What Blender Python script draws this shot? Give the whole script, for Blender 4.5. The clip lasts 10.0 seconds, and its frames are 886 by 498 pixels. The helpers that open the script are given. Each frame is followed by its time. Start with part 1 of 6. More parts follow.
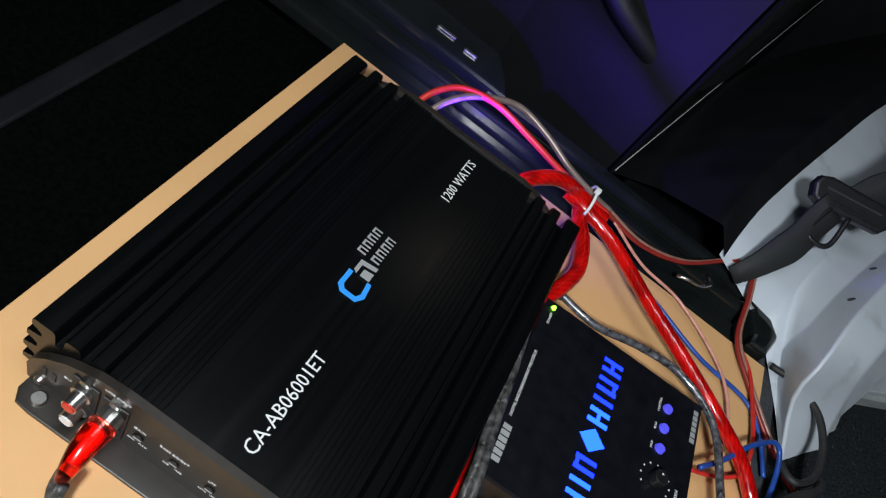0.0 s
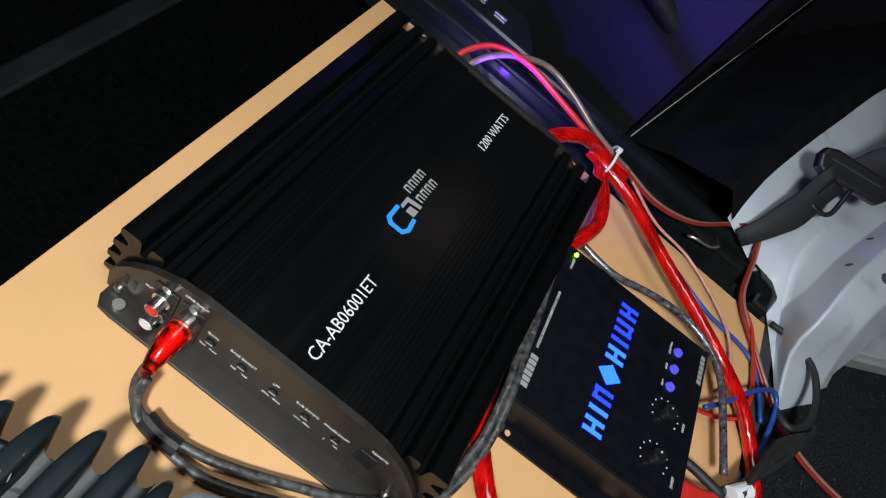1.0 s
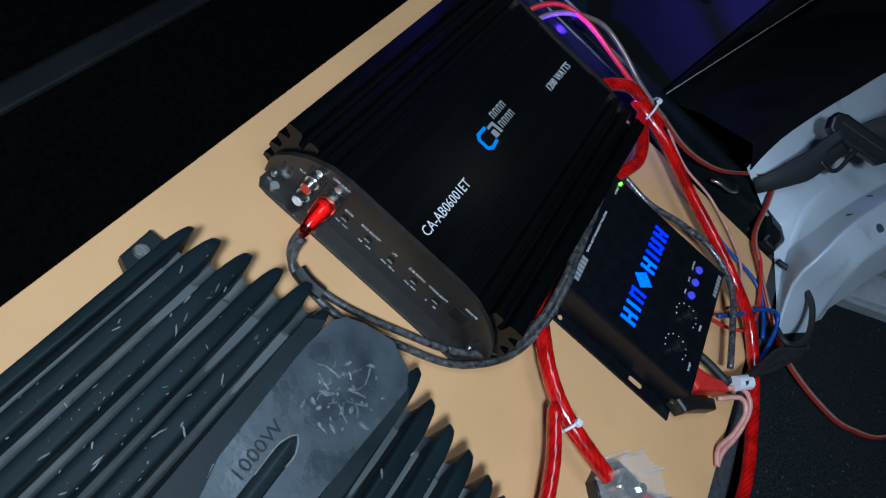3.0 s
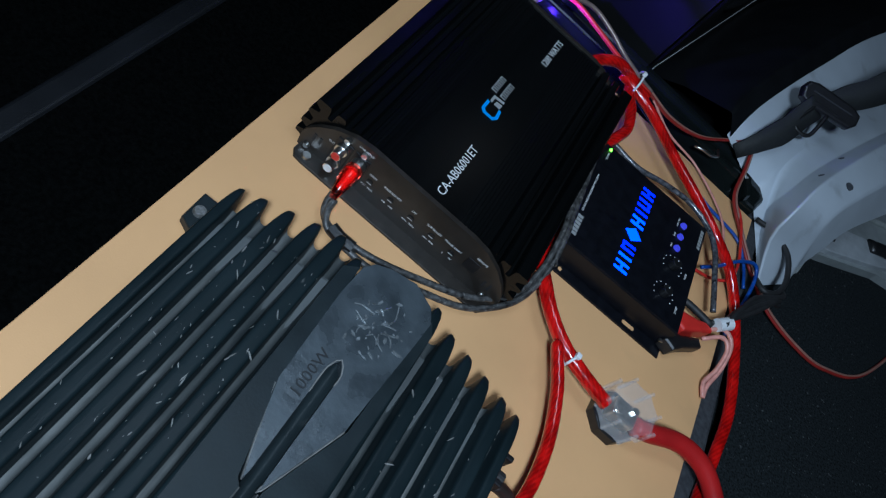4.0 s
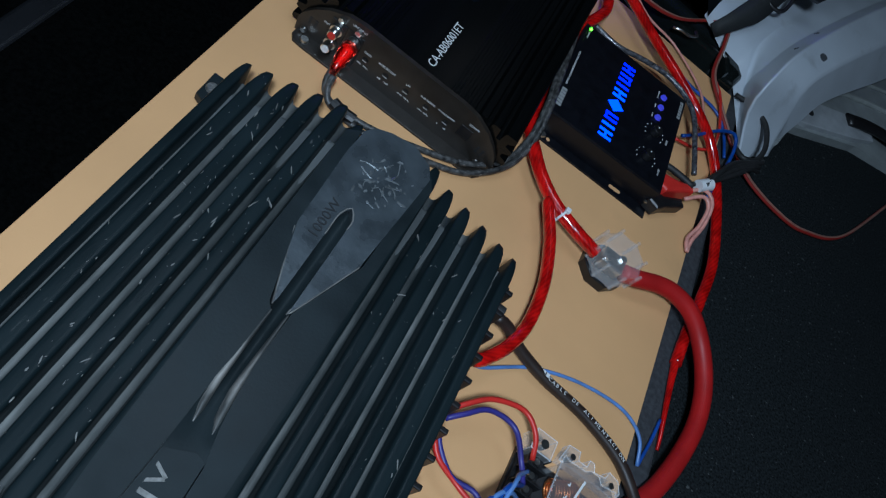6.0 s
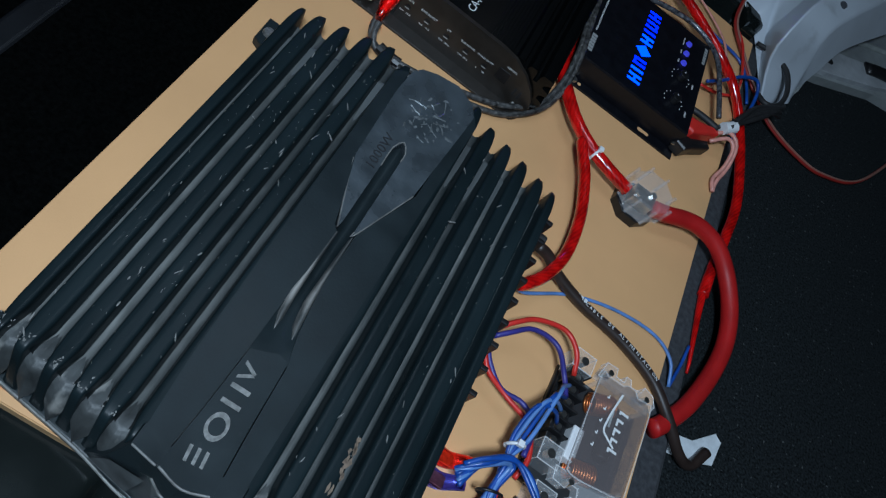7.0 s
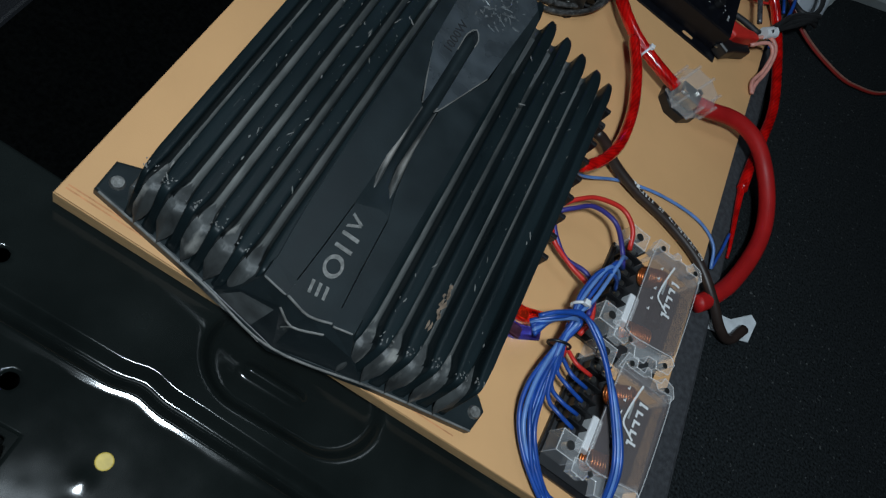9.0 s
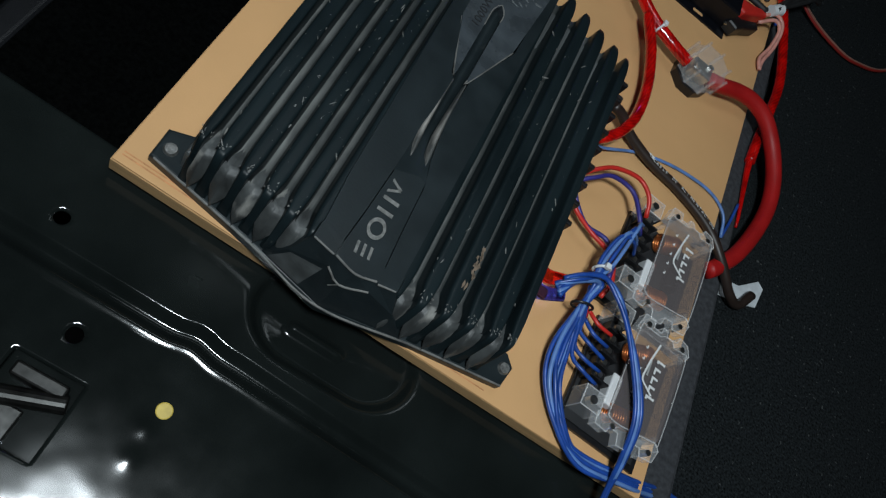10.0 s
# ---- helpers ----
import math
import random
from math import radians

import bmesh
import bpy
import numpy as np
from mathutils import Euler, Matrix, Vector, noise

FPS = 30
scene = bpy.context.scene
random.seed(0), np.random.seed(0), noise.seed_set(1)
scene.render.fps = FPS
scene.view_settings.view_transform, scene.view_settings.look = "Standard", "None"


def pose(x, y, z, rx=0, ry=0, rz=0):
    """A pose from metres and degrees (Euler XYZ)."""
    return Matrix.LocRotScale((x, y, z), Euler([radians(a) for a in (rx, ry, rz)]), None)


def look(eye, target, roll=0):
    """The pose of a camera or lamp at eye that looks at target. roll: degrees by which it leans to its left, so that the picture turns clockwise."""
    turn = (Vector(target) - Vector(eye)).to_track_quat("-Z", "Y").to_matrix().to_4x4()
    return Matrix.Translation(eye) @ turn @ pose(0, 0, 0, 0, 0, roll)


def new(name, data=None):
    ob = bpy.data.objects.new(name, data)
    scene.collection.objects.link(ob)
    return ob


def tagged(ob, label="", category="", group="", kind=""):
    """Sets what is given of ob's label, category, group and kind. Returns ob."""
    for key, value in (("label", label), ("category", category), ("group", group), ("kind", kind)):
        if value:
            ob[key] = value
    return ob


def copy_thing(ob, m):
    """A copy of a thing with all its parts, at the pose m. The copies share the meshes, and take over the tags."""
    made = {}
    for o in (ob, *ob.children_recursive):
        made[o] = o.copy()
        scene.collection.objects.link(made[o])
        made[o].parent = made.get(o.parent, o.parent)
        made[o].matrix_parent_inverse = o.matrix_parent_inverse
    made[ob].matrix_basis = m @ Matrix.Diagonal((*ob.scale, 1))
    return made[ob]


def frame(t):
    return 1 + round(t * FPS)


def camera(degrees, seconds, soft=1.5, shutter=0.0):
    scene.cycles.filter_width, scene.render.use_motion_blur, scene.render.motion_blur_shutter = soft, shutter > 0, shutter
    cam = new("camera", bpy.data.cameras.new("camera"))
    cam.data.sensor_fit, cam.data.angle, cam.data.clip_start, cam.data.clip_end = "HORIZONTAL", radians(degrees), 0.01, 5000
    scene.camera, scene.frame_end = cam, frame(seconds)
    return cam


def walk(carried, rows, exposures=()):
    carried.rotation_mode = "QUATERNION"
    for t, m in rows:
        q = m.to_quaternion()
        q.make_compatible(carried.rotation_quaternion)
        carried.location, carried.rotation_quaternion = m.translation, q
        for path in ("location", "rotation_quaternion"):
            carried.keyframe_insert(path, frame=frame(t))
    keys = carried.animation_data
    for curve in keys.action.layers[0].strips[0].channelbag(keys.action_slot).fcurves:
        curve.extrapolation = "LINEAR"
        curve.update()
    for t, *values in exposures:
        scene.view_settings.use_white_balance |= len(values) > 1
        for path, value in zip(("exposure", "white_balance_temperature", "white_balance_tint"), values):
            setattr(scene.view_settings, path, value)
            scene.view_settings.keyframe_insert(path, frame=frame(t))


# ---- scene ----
cam = camera(63.2, 10.0, soft=1.25)
PATH = [
    (0, (0.143, 0.306, 0.381), (0.237, 1.692, -1.058), 40.1),
    (0.5, (0.133, 0.277, 0.374), (0.257, 1.651, -1.075), 42.0),
    (1, (0.132, 0.255, 0.379), (0.285, 1.616, -1.078), 44.2),
    (1.5, (0.134, 0.231, 0.391), (0.303, 1.584, -1.071), 46.1),
    (2, (0.131, 0.198, 0.402), (0.31, 1.535, -1.075), 47.7),
    (2.5, (0.119, 0.167, 0.405), (0.302, 1.485, -1.088), 48.8),
    (4, (0.111, 0.065, 0.448), (0.338, 1.354, -1.064), 48.6),
    (4.5, (0.129, 0.05, 0.464), (0.381, 1.327, -1.054), 48.4),
    (5, (0.144, 0.035, 0.464), (0.421, 1.288, -1.07), 48.2),
    (5.5, (0.152, 0.015, 0.458), (0.449, 1.239, -1.096), 48.2),
    (7, (0.139, -0.066, 0.462), (0.474, 1.065, -1.153), 49.1),
    (7.5, (0.138, -0.092, 0.46), (0.487, 1.009, -1.173), 49.9),
    (8, (0.132, -0.114, 0.454), (0.503, 0.952, -1.197), 51.2),
    (8.5, (0.123, -0.134, 0.455), (0.514, 0.904, -1.209), 52.6),
    (9, (0.118, -0.153, 0.456), (0.532, 0.867, -1.213), 53.9),
    (9.5, (0.104, -0.168, 0.457), (0.54, 0.837, -1.216), 55.0),
    (10, (0.096, -0.188, 0.462), (0.556, 0.803, -1.213), 56.2),
]
walk(cam, [(t, look(eye, target, roll)) for t, eye, target, roll in PATH],
     exposures=[(0, 0.80, 6800, 14), (0.5, 0.88, 6900, 15), (1.0, 0.88, 6900, 15), (1.6, 0.62, 6000, 11), (2.5, 0.42, 5350, 9), (4.5, -0.08, 5350, 9), (7.0, -0.26, 5500, 9), (8.5, -0.40, 5900, 9), (10, -0.46, 6500, 10)])

# ---------- light: a fixed key lamp for the light at the camera, two added lamps, the cabin's violet glow, the amplifier's violet indicator ---
world = bpy.data.worlds.new("night")
scene.world = world
world.use_nodes = True
world.node_tree.nodes["Background"].inputs[0].default_value = (0.002, 0.0025, 0.004, 1)
world.node_tree.nodes["Background"].inputs[1].default_value = 1.0


def area_lamp(name, eye, target, size, watts, colour):
    data = bpy.data.lights.new(name, "AREA")
    data.shape, data.size, data.energy, data.color = "DISK", size, watts, colour
    ob = new(name, data)
    ob.matrix_world = look(eye, target)
    return ob


# fixed lamp standing in for the light that moves with the camera
area_lamp("key_lamp", (0.11, -0.24, 0.86), (0.20, 0.30, 0.0), 0.13, 9.6, (0.84, 0.95, 1.0))
# unseen fill lamp, added to soften shadows over the far half
area_lamp("fill_lamp", (0.13, 0.48, 0.84), (0.22, 0.55, 0.0), 0.34, 1.0, (0.84, 0.95, 1.0))
# unseen lamp, added for the sheen on the flat amplifier's top
area_lamp("sheen_lamp", (0.20, 1.25, 0.75), (0.16, 0.60, 0.0), 0.12, 0.018, (1.0, 0.92, 0.84))
area_lamp("indicator_led", (0.122, 0.7362, 0.044), (0.150, 0.800, 0.056), 0.010, 0.38, (0.10, 0.03, 1.0))
area_lamp("cabin_glow", (-0.10, 1.22, 0.42), (0.30, 1.10, 0.05), 0.10, 0.28, (0.14, 0.07, 1.0))


# ---------- materials ----------
def material(name, colour, rough=0.5, metal=0.0, spec=0.5, vary=0.0, scale=40.0, bump=0.0, bump_scale=300.0,
             second=None, second_at=0.6, second_scale=20.0, second_soft=0.05, rough_vary=0.0, stretch=None, coat=0.0):
    m = bpy.data.materials.new(name)
    m.use_nodes = True
    n, l = m.node_tree.nodes, m.node_tree.links
    b = n["Principled BSDF"]
    b.inputs["Roughness"].default_value, b.inputs["Metallic"].default_value = rough, metal
    b.inputs["Specular IOR Level"].default_value = spec
    b.inputs["Coat Weight"].default_value = coat
    b.inputs["Base Color"].default_value = (*colour, 1)
    tc = n.new("ShaderNodeTexCoord")
    mp = n.new("ShaderNodeMapping")
    l.new(tc.outputs["Object"], mp.inputs["Vector"])
    if stretch:
        mp.inputs["Scale"].default_value = stretch

    def tex(s, detail=6.0):
        t = n.new("ShaderNodeTexNoise")
        t.inputs["Scale"].default_value, t.inputs["Detail"].default_value = s, detail
        l.new(mp.outputs["Vector"], t.inputs["Vector"])
        return t

    colour_out = None
    if vary:
        t = tex(scale)
        r = n.new("ShaderNodeValToRGB")
        r.color_ramp.elements[0].position, r.color_ramp.elements[1].position = 0.3, 0.7
        r.color_ramp.elements[0].color = (*[max(0, c * (1 - vary)) for c in colour], 1)
        r.color_ramp.elements[1].color = (*[min(1, c * (1 + vary)) for c in colour], 1)
        l.new(t.outputs["Fac"], r.inputs["Fac"])
        colour_out = r.outputs["Color"]
        if rough_vary:
            mr = n.new("ShaderNodeMapRange")
            mr.inputs["From Min"].default_value, mr.inputs["From Max"].default_value = 0.3, 0.7
            mr.inputs["To Min"].default_value, mr.inputs["To Max"].default_value = rough - rough_vary, rough + rough_vary
            l.new(t.outputs["Fac"], mr.inputs["Value"])
            l.new(mr.outputs["Result"], b.inputs["Roughness"])
    if second:
        t = tex(second_scale, 9.0)
        r = n.new("ShaderNodeValToRGB")
        r.color_ramp.elements[0].position, r.color_ramp.elements[1].position = second_at, second_at + second_soft
        r.color_ramp.elements[0].color, r.color_ramp.elements[1].color = (0, 0, 0, 1), (1, 1, 1, 1)
        l.new(t.outputs["Fac"], r.inputs["Fac"])
        mx = n.new("ShaderNodeMix")
        mx.data_type = "RGBA"
        mx.inputs["A"].default_value = (*colour, 1)
        mx.inputs["B"].default_value = (*second, 1)
        l.new(r.outputs["Color"], mx.inputs["Factor"])
        if colour_out:
            l.new(colour_out, mx.inputs["A"])
        colour_out = mx.outputs["Result"]
    if colour_out:
        l.new(colour_out, b.inputs["Base Color"])
    if bump:
        t = tex(bump_scale)
        bp = n.new("ShaderNodeBump")
        bp.inputs["Strength"].default_value, bp.inputs["Distance"].default_value = bump, 0.001
        l.new(t.outputs["Fac"], bp.inputs["Height"])
        l.new(bp.outputs["Normal"], b.inputs["Normal"])
    return m


def glow(name, colour, strength):
    m = bpy.data.materials.new(name)
    m.use_nodes = True
    b = m.node_tree.nodes["Principled BSDF"]
    b.inputs["Base Color"].default_value = (*colour, 1)
    b.inputs["Emission Color"].default_value = (*colour, 1)
    b.inputs["Emission Strength"].default_value = strength
    return m


def sheer(name, colour, rough=0.1, alpha=0.4):
    """Thin moulded plastic that lets most of what is behind it through."""
    m = bpy.data.materials.new(name)
    m.use_nodes = True
    b = m.node_tree.nodes["Principled BSDF"]
    b.inputs["Base Color"].default_value = (*colour, 1)
    b.inputs["Roughness"].default_value, b.inputs["Alpha"].default_value = rough, alpha
    b.inputs["Coat Weight"].default_value = 1.0
    return m


def clear(name, colour, rough=0.08, ior=1.45):
    m = bpy.data.materials.new(name)
    m.use_nodes = True
    b = m.node_tree.nodes["Principled BSDF"]
    b.inputs["Base Color"].default_value = (*colour, 1)
    b.inputs["Transmission Weight"].default_value = 1.0
    b.inputs["Roughness"].default_value, b.inputs["IOR"].default_value = rough, ior
    return m


def dusty_lit_flute(name):
    """Black casting with patchy dust; the hollow's lit streak is painted along one side."""
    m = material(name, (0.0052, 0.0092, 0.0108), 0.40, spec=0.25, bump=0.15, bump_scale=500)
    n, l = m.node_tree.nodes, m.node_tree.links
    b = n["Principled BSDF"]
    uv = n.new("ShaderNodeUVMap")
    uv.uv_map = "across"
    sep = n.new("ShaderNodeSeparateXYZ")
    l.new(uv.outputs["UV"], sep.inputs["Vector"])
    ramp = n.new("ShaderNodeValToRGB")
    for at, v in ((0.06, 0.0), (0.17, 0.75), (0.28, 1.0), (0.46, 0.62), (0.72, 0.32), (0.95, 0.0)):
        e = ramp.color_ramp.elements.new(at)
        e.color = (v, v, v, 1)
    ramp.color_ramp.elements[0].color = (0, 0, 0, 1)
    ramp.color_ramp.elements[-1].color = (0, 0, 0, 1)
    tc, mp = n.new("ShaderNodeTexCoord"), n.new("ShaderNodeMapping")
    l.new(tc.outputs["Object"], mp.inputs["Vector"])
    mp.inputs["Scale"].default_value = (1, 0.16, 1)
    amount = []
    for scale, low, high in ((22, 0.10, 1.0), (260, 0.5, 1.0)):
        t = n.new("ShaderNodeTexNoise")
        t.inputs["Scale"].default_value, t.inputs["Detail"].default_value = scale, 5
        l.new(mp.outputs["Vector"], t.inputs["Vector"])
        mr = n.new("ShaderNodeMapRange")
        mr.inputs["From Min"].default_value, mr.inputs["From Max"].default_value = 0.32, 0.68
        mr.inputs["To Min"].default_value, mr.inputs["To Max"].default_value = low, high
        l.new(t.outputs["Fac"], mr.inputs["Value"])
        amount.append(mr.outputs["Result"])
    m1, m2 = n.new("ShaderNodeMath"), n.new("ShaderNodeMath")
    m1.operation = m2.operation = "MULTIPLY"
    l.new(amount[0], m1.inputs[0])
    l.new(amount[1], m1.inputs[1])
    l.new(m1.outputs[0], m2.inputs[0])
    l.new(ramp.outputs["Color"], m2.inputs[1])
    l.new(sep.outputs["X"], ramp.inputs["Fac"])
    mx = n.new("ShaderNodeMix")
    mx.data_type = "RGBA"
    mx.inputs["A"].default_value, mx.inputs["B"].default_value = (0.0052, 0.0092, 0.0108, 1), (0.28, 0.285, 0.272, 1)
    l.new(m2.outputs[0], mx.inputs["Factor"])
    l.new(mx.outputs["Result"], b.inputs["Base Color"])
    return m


def stranded(name, bright, dark):
    """Glossy clear sheath over wound strands: bands that run round the cable as they run along it."""
    m = material(name, bright, 0.2, spec=0.5, coat=0.7)
    n, l = m.node_tree.nodes, m.node_tree.links
    b = n["Principled BSDF"]
    uv = n.new("ShaderNodeUVMap")
    uv.uv_map = "along"
    sep = n.new("ShaderNodeSeparateXYZ")
    l.new(uv.outputs["UV"], sep.inputs["Vector"])
    turn, add, sine = n.new("ShaderNodeMath"), n.new("ShaderNodeMath"), n.new("ShaderNodeMath")
    turn.operation, add.operation, sine.operation = "MULTIPLY", "MULTIPLY_ADD", "SINE"
    l.new(sep.outputs["Y"], turn.inputs[0])
    turn.inputs[1].default_value = 900.0
    l.new(sep.outputs["X"], add.inputs[0])
    add.inputs[1].default_value = 2 * math.pi * 9
    l.new(turn.outputs[0], add.inputs[2])
    l.new(add.outputs[0], sine.inputs[0])
    t = n.new("ShaderNodeTexNoise")
    t.inputs["Scale"].default_value, t.inputs["Detail"].default_value = 70, 4
    tc = n.new("ShaderNodeTexCoord")
    l.new(tc.outputs["Object"], t.inputs["Vector"])
    both = n.new("ShaderNodeMath")
    both.operation = "MULTIPLY_ADD"
    both.inputs[1].default_value = 0.07
    l.new(sine.outputs[0], both.inputs[0])
    l.new(t.outputs["Fac"], both.inputs[2])
    ramp = n.new("ShaderNodeValToRGB")
    ramp.color_ramp.elements[0].position, ramp.color_ramp.elements[1].position = 0.34, 0.62
    ramp.color_ramp.elements[0].color, ramp.color_ramp.elements[1].color = (*dark, 1), (*bright, 1)
    l.new(both.outputs[0], ramp.inputs["Fac"])
    l.new(ramp.outputs["Color"], b.inputs["Base Color"])
    return m


RIDGE = material("worn_ridge", (0.07, 0.072, 0.070), 0.42, spec=0.4, vary=0.5, scale=80, bump=0.2, bump_scale=500, second=(0.40, 0.38, 0.35), second_at=0.50, second_scale=45, second_soft=0.15, stretch=(1, 0.25, 1))
MDF = material("mdf", (0.67, 0.382, 0.172), 0.50, vary=0.07, scale=9, bump=0.10, bump_scale=900, second=(0.50, 0.29, 0.14), second_at=0.66, second_scale=11, second_soft=0.25, spec=0.35)
MDF_EDGE = material("mdf_edge", (0.54, 0.33, 0.15), 0.8, vary=0.14, scale=60, bump=0.5, bump_scale=700, stretch=(0.3, 0.3, 3))
STEEL_PAINT = material("black_painted_steel", (0.0082, 0.0106, 0.0102), 0.125, spec=0.42, vary=0.3, scale=14, rough_vary=0.05, second=(0.045, 0.042, 0.036), second_at=0.78, second_scale=45)
TRIM = material("black_trim_plastic", (0.0050, 0.0056, 0.0070), 0.5, spec=0.3, vary=0.3, scale=25, bump=0.25, bump_scale=1400)
DOOR = material("door_card_vinyl", (0.0042, 0.0045, 0.0050), 0.55, spec=0.3, vary=0.35, scale=7, bump=0.3, bump_scale=900)
FELT = material("black_felt", (0.0018, 0.002, 0.002), 0.9, spec=0.0, vary=0.4, scale=300, bump=0.5, bump_scale=900)
CARPET = material("carpet", (0.0125, 0.0152, 0.0165), 0.95, spec=0.1, vary=0.85, scale=420, bump=1.0, bump_scale=1100, second=(0.075, 0.080, 0.080), second_at=0.66, second_scale=240)
FOAM = material("grey_foam", (0.045, 0.047, 0.052), 0.9, spec=0.15, vary=0.3, scale=200, bump=0.6, bump_scale=900)
WHITE = material("white_body_paint", (0.50, 0.545, 0.60), 0.36, vary=0.06, scale=18, bump=0.05, bump_scale=40, second=(0.29, 0.31, 0.33), second_at=0.62, second_scale=22, second_soft=0.2, coat=0.2)
BLACK_CAST = material("scuffed_black_casting", (0.0090, 0.0152, 0.0176), 0.36, spec=0.17, vary=0.35, scale=30, rough_vary=0.10, bump=0.10, bump_scale=500, second=(0.13, 0.135, 0.13), second_at=0.71, second_scale=70, second_soft=0.06, stretch=(1, 0.30, 1))
LEAF = material("scuffed_flute_end", (0.048, 0.052, 0.052), 0.5, spec=0.4, vary=0.55, scale=110, bump=0.3, bump_scale=500, second=(0.30, 0.295, 0.275), second_at=0.57, second_scale=75, second_soft=0.16, stretch=(1, 0.6, 0.35))
VALLEY = dusty_lit_flute("dusty_lit_flute")
PLATEAU = material("satin_black_plateau", (0.0145, 0.0205, 0.0230), 0.38, spec=0.24, vary=0.25, scale=35, rough_vary=0.08, bump=0.10, bump_scale=500, second=(0.032, 0.038, 0.040), second_at=0.68, second_scale=55, second_soft=0.1)
RUSTY = material("bare_tan_patch", (0.16, 0.115, 0.08), 0.7, vary=0.4, scale=200)
DUSTY_PALE = material("dusty_pale_casting", (0.070, 0.077, 0.078), 0.6, vary=0.5, scale=50, bump=0.2, bump_scale=400, second=(0.12, 0.12, 0.11), second_at=0.60, second_scale=60, second_soft=0.12, stretch=(1, 0.10, 1))
WORN_AND_GLINT = material("worn_metal_and_glint", (0.20, 0.198, 0.188), 0.42, metal=0.2, vary=0.5, scale=90, bump=0.3, bump_scale=500, second=(0.03, 0.034, 0.038), second_at=0.56, second_scale=90, second_soft=0.2)
GREY_PLATE = material("grey_satin_plate", (0.063, 0.076, 0.086), 0.30, metal=0.3, vary=0.25, scale=45, bump=0.25, bump_scale=160, rough_vary=0.14, second=(0.118, 0.136, 0.150), second_at=0.58, second_scale=55, second_soft=0.35)
ALU_BLACK = material("black_brushed_aluminium", (0.0020, 0.0025, 0.0027), 0.24, spec=0.28, vary=0.3, scale=160, rough_vary=0.04, bump=0.02, bump_scale=700, stretch=(1, 0.02, 1))
PANEL = material("black_end_panel", (0.021, 0.0175, 0.0145), 0.38, spec=0.5, vary=0.3, scale=90, rough_vary=0.05)
SATIN_BLACK = material("satin_black_box", (0.0045, 0.005, 0.0075), 0.34, spec=0.32, vary=0.3, scale=120, bump=0.1, bump_scale=1500)
PLASTIC = material("black_plastic", (0.009, 0.009, 0.010), 0.38, vary=0.3, scale=200)
RUBBER = material("dark_rubber", (0.016, 0.016, 0.017), 0.6, vary=0.3, scale=150)
STEEL = material("bright_steel", (0.62, 0.62, 0.60), 0.3, metal=1.0, vary=0.2, scale=200)
GOLD = material("brass_terminal", (0.72, 0.42, 0.14), 0.32, metal=1.0, vary=0.2, scale=200)
COPPER = material("copper_winding", (0.70, 0.24, 0.08), 0.35, metal=0.9, vary=0.3, scale=600)
PRINT = material("white_print", (0.68, 0.69, 0.69), 0.6)
PRINT_DARK = material("dark_print", (0.015, 0.016, 0.018), 0.6)
PRINT_GREY = material("silver_print", (0.36, 0.37, 0.37), 0.45, metal=0.2)
PRINT_BLUE = material("blue_print", (0.02, 0.30, 0.85), 0.45)
RED_CABLE = stranded("translucent_red_cable", (0.62, 0.0055, 0.0040), (0.27, 0.0020, 0.0016))
RED_MATT = material("matt_red_cable", (0.36, 0.0095, 0.0095), 0.48, spec=0.35, vary=0.15, scale=40)
RED_DULL = material("dull_red_wire", (0.24, 0.018, 0.014), 0.4, vary=0.15, scale=90)
COPPER_DULL = material("dull_copper_wire", (0.26, 0.13, 0.10), 0.35, vary=0.2, scale=150)
RED_WIRE = material("red_wire", (0.55, 0.025, 0.018), 0.4, vary=0.1, scale=90)
BLUE_WIRE = material("blue_wire", (0.014, 0.062, 0.30), 0.34, vary=0.25, scale=90)
BLUE_PALE = material("pale_blue_stripe_wire", (0.11, 0.22, 0.50), 0.36, vary=0.2, scale=90)
VIOLET_WIRE = material("violet_blue_wire", (0.035, 0.03, 0.20), 0.42, vary=0.15, scale=90)
CLEAR_WIRE = material("silver_speaker_wire", (0.22, 0.165, 0.15), 0.35, metal=0.3, vary=0.2, scale=150)
PINK_WIRE = material("copper_pink_wire", (0.60, 0.27, 0.22), 0.35, vary=0.2, scale=150)
BROWN_CABLE = material("brown_black_cable", (0.026, 0.017, 0.014), 0.42, vary=0.2, scale=100)
GREY_BRAID = material("grey_braided_cable", (0.045, 0.044, 0.043), 0.42, vary=0.95, scale=230, bump=0.7, bump_scale=220, second=(0.13, 0.125, 0.12), second_at=0.60, second_scale=260, second_soft=0.06)
CLEAR_BRAID = material("clear_silver_braid", (0.085, 0.085, 0.095), 0.22, metal=0.3, vary=0.8, scale=240, bump=0.5, bump_scale=260, second=(0.30, 0.30, 0.32), second_at=0.60, second_scale=260, second_soft=0.08, coat=0.8)
BELT = material("black_belt_webbing", (0.016, 0.018, 0.019), 0.7, vary=0.3, scale=500, bump=0.5, bump_scale=1200)
SMOKE = sheer("smoked_acrylic", (0.15, 0.13, 0.13), 0.12, 0.42)
RED_CLEAR = clear("red_clear_plastic", (0.95, 0.03, 0.015), 0.15)
BLUE_CLEAR = clear("blue_clear_plastic", (0.05, 0.06, 0.75), 0.2)
WHITE_PLASTIC = material("white_plastic", (0.72, 0.73, 0.74), 0.4, vary=0.05, scale=200)
PAPER = material("crumpled_white_tape", (0.6, 0.64, 0.67), 0.5, vary=0.15, scale=90, bump=0.6, bump_scale=150)
YELLOW = material("yellow_plug", (0.62, 0.46, 0.09), 0.5, vary=0.15, scale=200)
